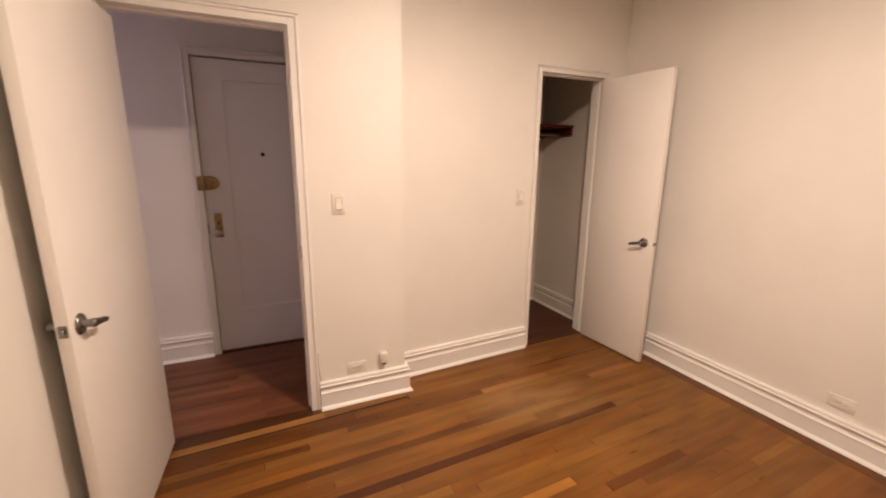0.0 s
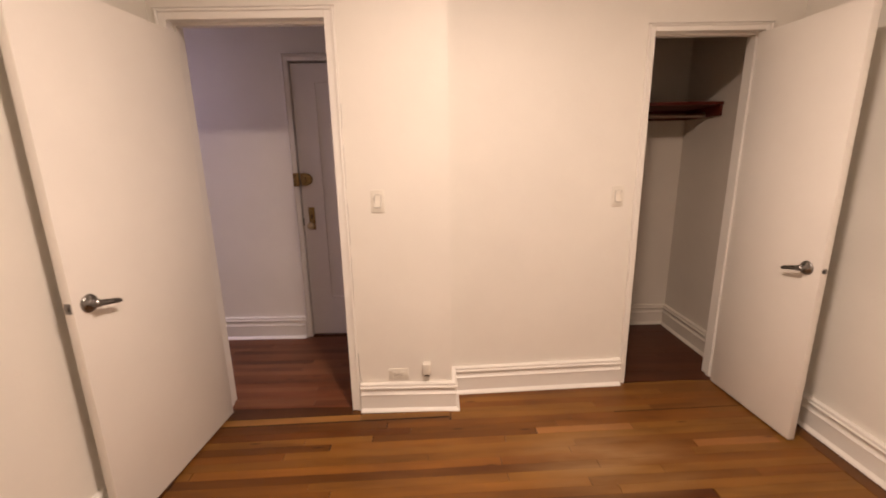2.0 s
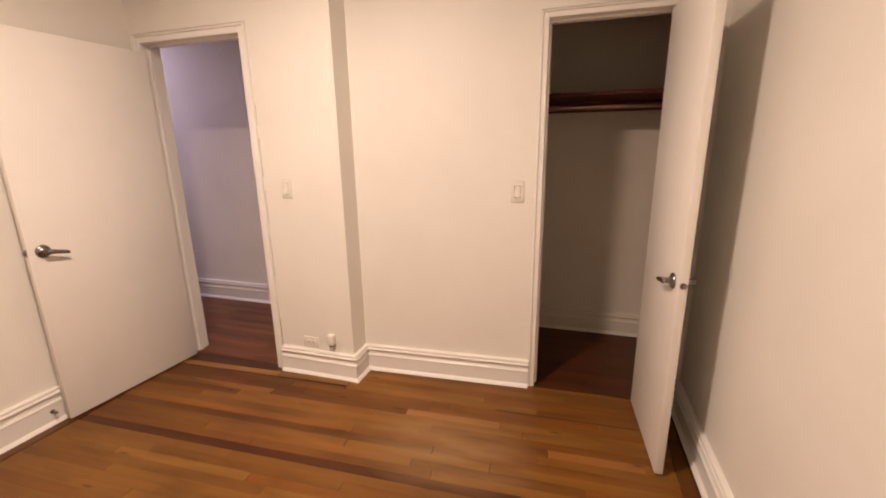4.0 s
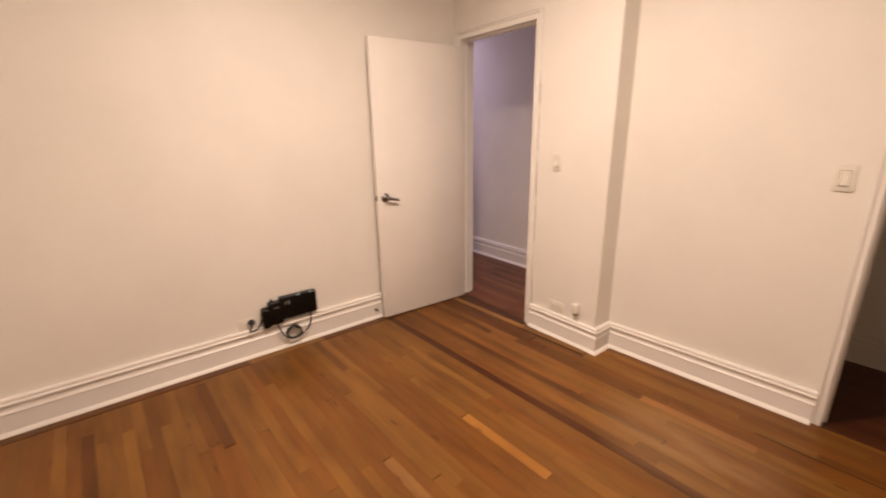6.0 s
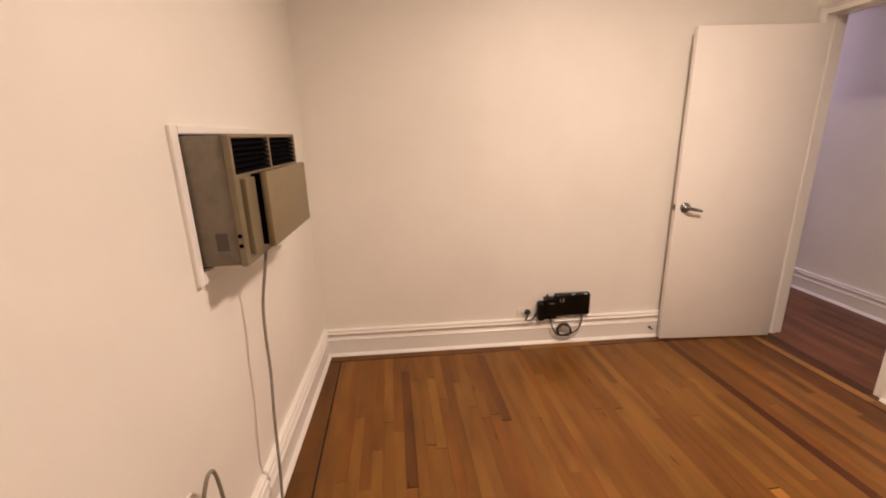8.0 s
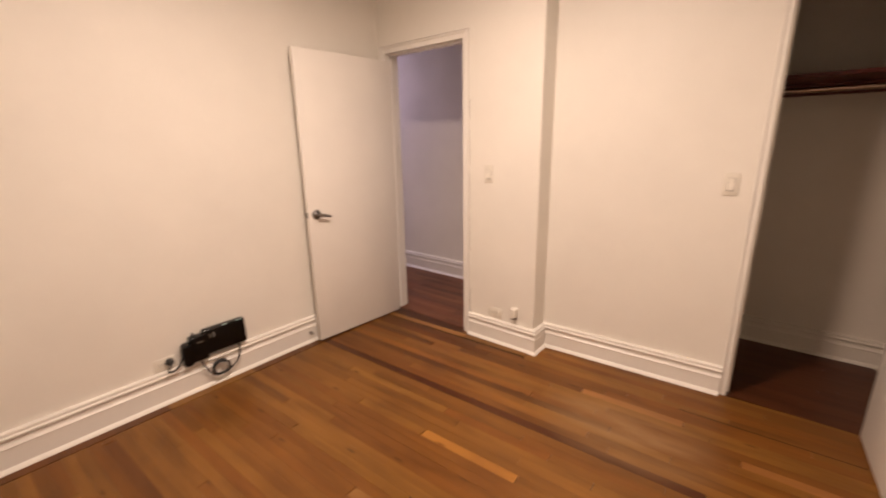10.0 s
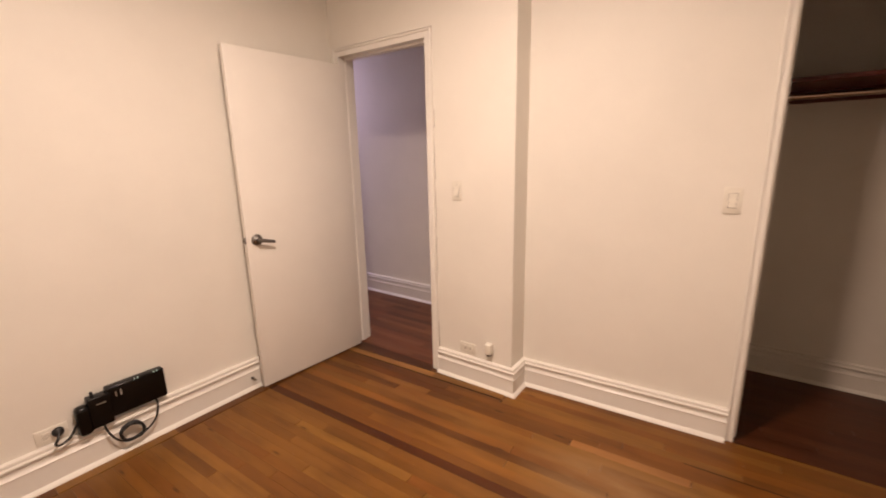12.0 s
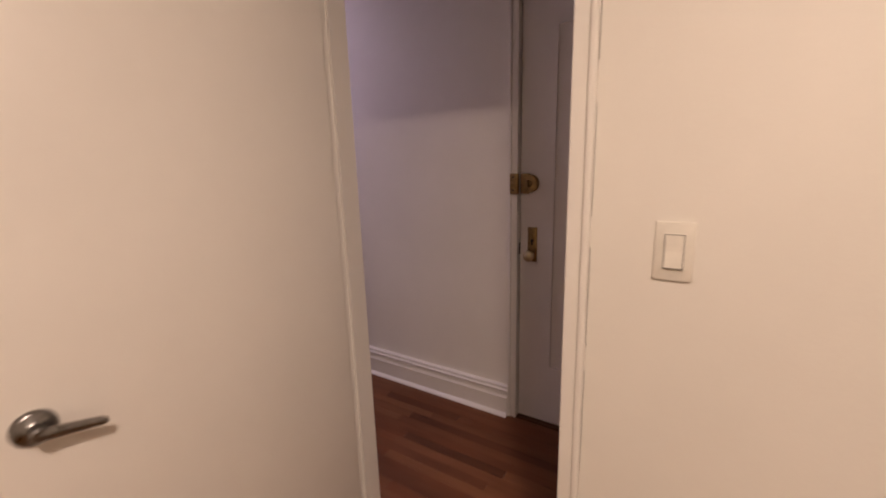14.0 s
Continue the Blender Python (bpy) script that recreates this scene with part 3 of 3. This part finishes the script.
def plug_in(m):
    root = thing("plug_in_adapter", "small white plug-in adapter on the wall above the baseboard", "adapter", m)
    part("body", box(B(), -0.022, 0.022, -0.040, 0, -0.020, 0.048, 0.006, 3), WHITE_PLASTIC, root)
    # dark block at the adapter's lower end
    part("dark_base", box(B(), -0.015, 0.015, -0.030, -0.0005, -0.033, -0.018, 0.003), DARK, root, "dark block beneath the adapter")
    return root


plug_in(pose(0.803, N1, 0.252))
wire = thing("thin_cable", "thin dark cable running down beside the door casing", "cable", pose(0, 0, 0))
part("wire", tube(B(), [(HD_R + 0.051, N1 - 0.002, 0.36), (HD_R + 0.053, N1 - 0.003, 0.27), (HD_R + 0.056, N1 - 0.006, 0.21), (HD_R + 0.064, N1 - 0.014, 0.176)], 0.0014, 6), GREY_CORD, wire)


def power_box():
    """Black power supply fixed to the wall over the baseboard, with its cords."""
    root = thing("power_supply", "black wall-mounted power supply box with coiled black cord", "power supply", pose(0, 0, 0))
    x = W
    part("case", box(B(), x + 0.002, x + 0.050, 0.868, 1.118, 0.214, 0.372, 0.008, 3), BLACK_PLASTIC, root)
    side = part("side_unit", box(B(), x + 0.002, x + 0.056, 0.792, 0.880, 0.196, 0.352, 0.007, 3), BLACK_PLASTIC, root)
    part("adapter", box(B(), x + 0.006, x + 0.064, 0.742, 0.797, 0.182, 0.328, 0.020, 4), BLACK_PLASTIC, root)
    part("clip", box(B(), x + 0.012, x + 0.026, 0.812, 0.824, 0.346, 0.372, 0.003), BLACK_RUBBER, side)
    part("label", box(B(), x + 0.0495, x + 0.0507, 0.921, 0.927, 0.316, 0.346), LABEL_GREY, root, "small white label")
    part("label", box(B(), x + 0.0495, x + 0.0507, 0.900, 0.906, 0.316, 0.342), GREY_CORD, root, "small grey label")
    part("label", box(B(), x + 0.0555, x + 0.0567, 0.822, 0.858, 0.312, 0.317), GREY_CORD, side, "thin grey lettering bar")
    for y in (0.985, 1.000, 1.070, 1.085):
        part("indicator", box(B(), x + 0.040, x + 0.0504, y, y + 0.0035, 0.368, 0.3722), LED_GREEN, root, "small lit green indicator")
    fx = W + 0.052
    b = B()
    ring = [(fx + 0.005 + 0.006 * math.sin(0.37 * k), 0.936 + (0.052 + 0.006 * math.sin(0.9 * k)) * math.cos(a), 0.106 + (0.043 + 0.005 * math.cos(1.3 * k)) * math.sin(a))
            for k, a in enumerate([k * 2 * math.pi / 14 + 1.2 for k in range(60)])]
    tube(b, ring, 0.0068, 8, 4)
    part("coil", b, BLACK_RUBBER, root, "coiled black cord")
    b = B()
    tube(b, [(W + 0.030, 1.062, 0.220), (fx + 0.004, 1.062, 0.190), (fx + 0.008, 1.040, 0.120), (fx + 0.006, 0.985, 0.075), (fx + 0.002, 0.930, 0.058)], 0.0048)
    part("cord", b, BLACK_RUBBER, root)
    b = B()
    tube(b, [(W + 0.030, 0.838, 0.200), (fx + 0.002, 0.842, 0.160), (fx + 0.004, 0.868, 0.100), (fx + 0.004, 0.905, 0.066), (fx + 0.002, 0.950, 0.060)], 0.0048)
    part("cord", b, BLACK_RUBBER, root)
    return root


power_box()


def plug_cord():
    root = thing("power_plug", "black power plug and cord in the wall outlet", "plug", pose(0, 0, 0))
    b = B()
    lathe(b, (W + 0.008, 0.680, 0.243), (1, 0, 0), [(0.019, 0), (0.022, 0.006), (0.020, 0.020), (0.012, 0.028), (0.007, 0.034)], 18)
    part("plug", b, BLACK_RUBBER, root)
    b = B()
    tube(b, [(W + 0.040, 0.680, 0.243), (W + 0.055, 0.668, 0.225), (W + 0.056, 0.658, 0.205), (W + 0.054, 0.672, 0.194), (W + 0.052, 0.705, 0.205), (W + 0.050, 0.735, 0.245), (W + 0.045, 0.752, 0.290)], 0.0052)
    part("cord", b, BLACK_RUBBER, root)
    return root


plug_cord()


def door_stop():
    root = thing("door_stop", "small metal door stop screwed to the baseboard", "door stop", pose(W + 0.023, 1.592, 0.072))
    b = B()
    rod(b, (0, 0, 0), (0.004, 0, 0), 0.011, n=16)
    rod(b, (0.004, 0, 0), (0.030, 0, 0), 0.0055, 0.0045, 12)
    part("stem", b, CHROME, root)
    part("tip", rod(B(), (0.030, 0, 0), (0.040, 0, 0), 0.008, 0.007, 14), HINGE, root)


door_stop()


# ---- air conditioner ----
def air_conditioner():
    root = thing("air_conditioner", "aged tan through-wall air conditioner with its front panel pulled forward", "air conditioner", pose(0, 0, 0))
    f = S + 0.145
    x0, x1, z0, z1 = AC_X0, AC_X1, AC_Z0, AC_Z1
    part("case", box(B(), x0 + 0.004, x1 - 0.004, S - 0.10, f - 0.024, z0 + 0.004, z1 - 0.003, 0.004, 2), AC_CASE, root, "grey-brown sheet metal case")
    b = B()   # front bezel with an open grille field
    gz = 1.372
    box(b, x0, x0 + 0.011, f - 0.024, f, z0, z1, 0.004)
    box(b, x1 - 0.011, x1, f - 0.024, f, z0, z1, 0.004)
    box(b, x0 + 0.010, x1 - 0.010, f - 0.024, f, z1 - 0.012, z1, 0.003)
    box(b, x0 + 0.010, x1 - 0.010, f - 0.024, f - 0.001, z0, gz, 0.003)
    box(b, (x0 + x1) / 2 - 0.006, (x0 + x1) / 2 + 0.006, f - 0.024, f - 0.001, gz - 0.004, z1 - 0.008, 0.002)
    bezel = part("bezel", b, AC_FACE, root, "tan plastic front")
    part("grille_back", box(B(), x0 + 0.010, x1 - 0.010, f - 0.0235, f - 0.0225, gz - 0.002, z1 - 0.010), AC_DARK, root)
    mid = (x0 + x1) / 2
    for a, c in ((x0 + 0.0115, mid - 0.0065), (mid + 0.0065, x1 - 0.0115)):
        for k in range(6):
            z = gz + 0.008 + k * 0.0165
            lv = part("louvre", box(B(), -(c - a) / 2, (c - a) / 2, -0.010, 0.010, -0.0012, 0.0012), AC_DARK, root, smooth=False)
            lv.matrix_basis = pose((a + c) / 2, f - 0.011, z, -28)
    # lower cover, lifted forward of the bezel
    px0, px1, pz0, pz1 = 0.352, 0.838, 1.132, 1.372
    part("front_panel", box(B(), px0, px1, f + 0.030, f + 0.052, pz0, pz1, 0.005, 2), AC_PANEL, root, "flat tan front panel")
    # solid dark block fills the space between bezel and panel
    part("panel_gap_block", box(B(), px0 + 0.01, px1 - 0.010, f - 0.001, f + 0.030, pz0 + 0.008, pz1 - 0.006), AC_DARK, root, "dark block filling the gap behind the panel")
    part("control_strip", box(B(), px1 + 0.002, x1 - 0.030, f - 0.002, f + 0.016, z0 + 0.03, gz - 0.012, 0.003), AC_STRIP, root)
    for z in (1.165, 1.195):
        part("control_knob", rod(B(), (x1 - 0.001, f - 0.013, z), (x1 + 0.003, f - 0.013, z), 0.007, 0.006, 14), AC_DARK, root, "dark screw cap")
    part("rating_label", box(B(), x1 - 0.0045, x1 - 0.0034, f - 0.085, f - 0.050, 1.150, 1.205), AC_LABEL, root, "dark rating label")
    b = B()   # trim frame round the sleeve
    w, wb, wt, d = 0.038, 0.050, 0.027, 0.014
    for c in ((x0 - w, x0 - 0.004, z0 - wb, z1 + wt), (x1 + 0.004, x1 + w, z0 - wb, z1 + wt), (x0 - 0.004, x1 + 0.004, z0 - wb, z0 - 0.012), (x0 - 0.004, x1 + 0.004, z1 + 0.002, z1 + wt)):
        box(b, c[0], c[1], S - 0.001, S + d, c[2], c[3], 0.003)
    part("sleeve_trim", b, TRIM, root, "white wooden trim round the sleeve")
    b = B()
    tube(b, [(0.745, f - 0.015, z0 + 0.004), (0.742, f - 0.03, 1.03), (0.733, S + 0.085, 0.885), (0.752, S + 0.085, 0.75), (0.757, S + 0.085, 0.62), (0.790, S + 0.085, 0.44),
             (0.800, S + 0.080, 0.22), (0.815, S + 0.075, 0.05), (0.84, S + 0.085, 0.009), (0.93, S + 0.13, 0.0065), (1.06, S + 0.12, 0.0065), (1.13, S + 0.075, 0.03),
             (1.150, S + 0.055, 0.20), (1.160, S + 0.055, 0.45), (1.185, S + 0.06, 0.575), (1.215, S + 0.06, 0.600), (1.240, S + 0.055, 0.565), (1.245, S + 0.045, 0.52)], 0.0055)
    cord = part("power_cord", b, GREY_CORD, root, "grey power cord hanging to the floor")
    part("plug", box(B(), 1.228, 1.262, S + 0.007, S + 0.050, 0.480, 0.528, 0.006, 2), BLACK_RUBBER, cord)
    return root


air_conditioner()


# ---- closet ----
def closet():
    shelf = thing("closet_shelf", "dark red-brown stained wooden shelf on cleats in the closet", "shelf", pose(0, 0, 0))
    part("board", box(B(), CL_W + 0.001, CL_E - 0.001, 3.17, CL_N - 0.001, 1.754, 1.776, 0.002), SHELF_WOOD, shelf)
    part("cleat", box(B(), CL_E - 0.020, CL_E - 0.001, 3.18, CL_N - 0.022, 1.684, 1.7535, 0.002), SHELF_WOOD, shelf)
    part("cleat", box(B(), CL_W + 0.001, CL_W + 0.020, 3.18, CL_N - 0.022, 1.684, 1.7535, 0.002), SHELF_WOOD, shelf)
    part("cleat", box(B(), CL_W + 0.001, CL_E - 0.001, CL_N - 0.020, CL_N - 0.001, 1.684, 1.7535, 0.002), SHELF_WOOD, shelf)
    rail = thing("closet_rod", "worn metal clothes rod below the closet shelf", "clothes rod", pose(0, 0, 0))
    part("bar", rod(B(), (CL_W + 0.021, 3.35, 1.700), (CL_E - 0.021, 3.35, 1.700), 0.016, n=16), ROD_METAL, rail)
    for x in (CL_W + 0.021, CL_E - 0.026):
        part("socket", rod(B(), (x, 3.35, 1.700), (x + 0.005, 3.35, 1.700), 0.024, n=18), HINGE, rail)


closet()


# ---- ceiling lamps ----
def ceiling_lamp(name, label, at, glass, r=0.14, h=0.022, hang=0.0, lip=0.0):
    root = thing(name, label, "ceiling lamp", pose(*at))
    up = CEIL - at[2]
    b = B()
    lathe(b, (0, 0, up - 0.0005), (0, 0, -1), [(r + 0.012, 0), (r + 0.012, 0.018 + hang), (r + 0.004, 0.024 + hang)], 36)
    up -= hang
    part("pan", b, LAMP_PAN, root, "white enamelled pan")
    if lip:   # unseen opaque rim added a little below the glass, keeps light off upper walls
        b = B()
        rings = [[b.verts.new((q * math.cos(2 * math.pi * i / 48), q * math.sin(2 * math.pi * i / 48), up + z)) for i in range(48)]
                 for q, z in ((r + 0.0125, -0.017), (r + 0.0125, -0.026 - h - lip), (r + 0.0095, -0.026 - h - lip), (r + 0.0095, -0.025))]
        for p, q in zip(rings, rings[1:] + rings[:1]):
            for i in range(48):
                b.faces.new((p[i], p[(i + 1) % 48], q[(i + 1) % 48], q[i]))
        part("rim", b, LAMP_PAN, root, "unseen white rim added to cut light off upper walls")
    b = B()
    lathe(b, (0, 0, up - 0.025), (0, 0, -1), [(r * math.cos(a), h * math.sin(a)) for a in [k * math.pi / 2 / 10 for k in range(10)]] + [(0.004, h)], 36)
    part("glass_dome", b, glass, root, "glowing white glass dome")
    part("finial", rod(B(), (0, 0, up - 0.025 - h), (0, 0, up - 0.037 - h), 0.008, 0.005, 12), LAMP_PAN, root)


ceiling_lamp("ceiling_lamp", "white glass dome lamp on the room's ceiling", LAMP_AT, LAMP_GLASS, hang=LAMP_HANG, lip=LAMP_LIP)
# the second one is made up, to light the hall
ceiling_lamp("ceiling_lamp", "unseen dome lamp added for the hall's cool light", HALL_AT, HALL_FILL_GLASS, lip=HALL_LIP)


# ---- floors: strip by strip ----
def floor_base(name, b, label):
    return solid(name, box(B(), *b), GAP, label, "floor", "structure")


room = floor_base("floor", (W - 0.05, E + 0.05, S - 0.05, CL_S, -0.10, -0.005), "varnished oak strip floor with uneven tones and dark joints")
hall = floor_base("floor_hall", (HALL_W, HALL_E, HALL_S - 0.17, HALL_N + 0.02, -0.10, -0.0055), "worn red-brown oak strip floor of the hall")
den = floor_base("floor_closet", (CL_W, CL_E + 0.05, CL_S - 0.06, CL_N + 0.02, -0.10, -0.006), "dark red-brown oak strip floor of the closet")
rng = random.Random(7)


def strip(parent, x0, x1, y0, y1, material, name="floor_strip", drop=0.0):
    """One strip with eased edges: a top, four slopes and sides."""
    g, c, d = rng.choice((0.0001, 0.0001, 0.0001, 0.0001, 0.0004)), 0.0003, 0.018
    cx, cy = (x0 + x1) / 2, (y0 + y1) / 2
    hx, hy = (x1 - x0) / 2 - rng.choice((0.0003, 0.0003, 0.0008, 0.0016)), (y1 - y0) / 2 - g
    rows = [(hx - c, hy - c, 0.0), (hx, hy, -c), (hx, hy, -d)]
    verts = [(sx * a, sy * b, z) for a, b, z in rows for sx, sy in ((-1, -1), (1, -1), (1, 1), (-1, 1))]
    faces = [(0, 1, 2, 3)] + [(4 * r + (i + 1) % 4, 4 * r + i, 4 * r + 4 + i, 4 * r + 4 + (i + 1) % 4) for r in (0, 1) for i in range(4)]
    me = bpy.data.meshes.new(name)
    me.from_pydata(verts, [], faces)
    me.materials.append(material)
    ob = new(name, me)
    ob.parent = parent
    ob.matrix_basis = pose(cx, cy, -drop + rng.uniform(-0.0003, 0.0003))
    return ob


# strips with a tone of their own: row -> (from, to, material)
MARKED = {0: [(0.42, 0.89, OAK_HONEY), (0.89, 1.42, OAK_LIGHT)], 7: [(-0.34, 2.10, OAK_DARK)], -9: [(0.87, 1.17, OAK_TAN)], 16: [(0.55, 1.43, OAK_MID), (1.43, 1.96, OAK_TAN)],
          13: [(2.21, 2.65, OAK_TAN)], 12: [(-0.28, 1.20, OAK_HONEY)], 11: [(-0.34, 1.66, OAK_MID)], 15: [(-0.34, 0.34, OAK_MID), (0.34, 1.25, OAK_HONEY)],
          10: [(1.21, 1.95, OAK_HONEY)], 9: [(0.4, 1.58, OAK_HONEY)], 17: [(-0.34, 0.75, OAK_MID)], 18: [(-0.34, 0.62, OAK_MID)], 4: [(0.1, 0.88, OAK_HONEY)],
          -2: [(1.54, 2.07, OAK_MID)], -6: [(2.32, 2.67, OAK_HONEY)], -7: [(0.30, 1.10, OAK_HONEY)], -19: [(-0.36, 0.30, OAK_MID)], -26: [(-0.16, 0.45, OAK_HONEY)],
          -29: [(-0.25, 0.66, OAK_MID)]}


def lengths(parent, row, todo, a, b, material, marked, put, lo, hi):
    """Fills the stretches of one row with marked strips and, between them, strips of uneven length."""
    for p, q, m in (marked or {}).get(row, ()):
        left = []
        for x0, x1 in todo:
            if q <= x0 or p >= x1:
                left.append((x0, x1))
                continue
            put(max(p + 0.0016, x0), min(q - 0.0016, x1), a, b, m)
            left += [(x0, p), (q, x1)]
        todo = left
    for p, q in todo:
        x = p
        while q - p > 0.03 and x < q - 0.001:
            n = x + rng.uniform(lo, hi) * (rng.uniform(0.3, 1) if x == p else 1)
            if q - n < 0.25:
                n = q
            put(x, n, a, b, material)
            x = n


def lay(parent, x0, x1, y0, y1, material, marked=None, lo=0.65, hi=1.9, drop=0.0):
    k = math.floor((y0 - ROW0) / ROW + 0.5)
    while ROW0 + (k - 0.5) * ROW < y1 - 0.004:
        a, b = max(y0, ROW0 + (k - 0.5) * ROW), min(y1, ROW0 + (k + 0.5) * ROW)
        if b - a > 0.006:
            lengths(parent, k, [(x0, x1)], a, b, material, marked, lambda p, q, c, d, m: strip(parent, p, q, c, d, m, drop=drop), lo, hi)
        k += 1


# the room's strips run a little askew to its side walls
SLANT = math.radians(2.4)
SLANTED = Matrix.Translation((1.15, ROW0, 0)) @ Matrix.Rotation(SLANT, 4, "Z")


def slanted(x0, x1, v0, v1, material, name="floor_strip", up=0.0):
    """A strip of the slanted rows: x along them, counted as on the room's axis; v across them from the first row's middle."""
    ob = strip(room, x0 - 1.15, x1 - 1.15, v0, v1, material, name)
    ob.matrix_basis = SLANTED @ ob.matrix_basis @ Matrix.Translation((0, 0, up))
    return ob


def along(x, v):
    """Where the row at v crosses the line x."""
    return 1.15 + (x - 1.15 + v * math.sin(SLANT)) / math.cos(SLANT)


BORDER_W, BORDER_E = -0.364, E - 0.115
V_SOUTH, V_SILL, V_NORTH = -1.93, 0.985, 1.25
# border strips along the west and east walls
for y0, y1, m in ((S, -0.05, OAK_MID), (-0.05, 0.62, OAK_MID), (0.62, 1.12, OAK_HONEY), (1.12, N1, OAK_MID)):
    ob = strip(room, y0, y1, -0.052, 0.052, m)
    ob.matrix_basis = pose(W + 0.052, (y0 + y1) / 2, 0, 0, 0, 90)
for y0, y1 in ((S, 0.4), (0.4, 1.3), (1.3, N2)):
    ob = strip(room, y0, y1, -0.029, 0.029, OAK_MID)
    ob.matrix_basis = pose(E - 0.086, (y0 + y1) / 2, 0, 0, 0, 90)
    ob = strip(room, y0, y1, -0.028, 0.028, OAK_DARK)
    ob.matrix_basis = pose(E - 0.029, (y0 + y1) / 2, 0, 0, 0, 90)
for x0, x1, low in ((along(BORDER_W, -2), 0.5, -2.12), (0.5, 1.7, -2.17), (1.7, along(BORDER_E, -2), -2.21)):
    slanted(x0, x1, low, V_SOUTH - 0.009, OAK_MID)
k = math.floor(V_SOUTH / ROW + 0.5)
while (k - 0.5) * ROW < V_NORTH - 0.004:
    v0, v1 = max(V_SOUTH, (k - 0.5) * ROW), min(V_NORTH, (k + 0.5) * ROW)
    west = BORDER_W if v1 <= V_SILL else 0.94 if v0 < 1.05 else 0.945
    if v0 < V_SILL < v1:
        slanted(along(BORDER_W, v0), along(0.93, v0), v0, V_SILL, OAK_MID)
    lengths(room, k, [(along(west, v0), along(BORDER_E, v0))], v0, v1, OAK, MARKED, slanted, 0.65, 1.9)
    k += 1
for x0, x1, m in ((-0.36, 0.42, OAK_PALE), (0.422, 0.93, OAK)):
    edge = strip(room, x0, x1, 2.33, 2.384, m, "border_strip")
    mid = (x0 + x1) / 2
    edge.matrix_basis = pose(mid, 2.356 + (mid - 0.285) * math.tan(math.radians(2.6)), 0.0022, 0, 0, 2.6)
for d in (-0.0300, 0.0300):
    seam = strip(room, -0.36, 0.92, 0.0, 0.006, GAP, "seam")
    seam.matrix_basis = pose(0.285, 2.356 + d, 0.0012, 0, 0, 2.6)
slanted(1.92, 2.67, 18.5 * ROW - 0.0022, 18.5 * ROW + 0.0022, GAP, "seam", 0.0012)
strip(room, HD_L, HD_R, 2.346, HALL_S - 0.10, OAK_DARK, "threshold", 0.0012)
strip(room, HD_R + 0.002, 0.938, 2.352, N1, OAK_MID, "threshold", 0.0012)
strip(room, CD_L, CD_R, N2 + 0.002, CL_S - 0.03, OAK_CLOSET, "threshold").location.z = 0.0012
split = strip(room, 0.0, 0.056, 0.0, 0.005, GAP, "split")
split.matrix_basis = pose(0.479, -0.058, 0.0009, 0, 0, 84)
lay(hall, HALL_W, HALL_E, HALL_S, HALL_N, OAK_HALL, {37: [(-0.95, -0.45, OAK_HALL_DARK)], 32: [(-0.62, -0.05, OAK_HALL_DARK)], 35: [(-0.7, 0.3, OAK_HALL_DARK)]}, drop=0.001)
lay(hall, HD_L, HD_R, HALL_S - 0.10, HALL_S, OAK_HALL, drop=0.001)
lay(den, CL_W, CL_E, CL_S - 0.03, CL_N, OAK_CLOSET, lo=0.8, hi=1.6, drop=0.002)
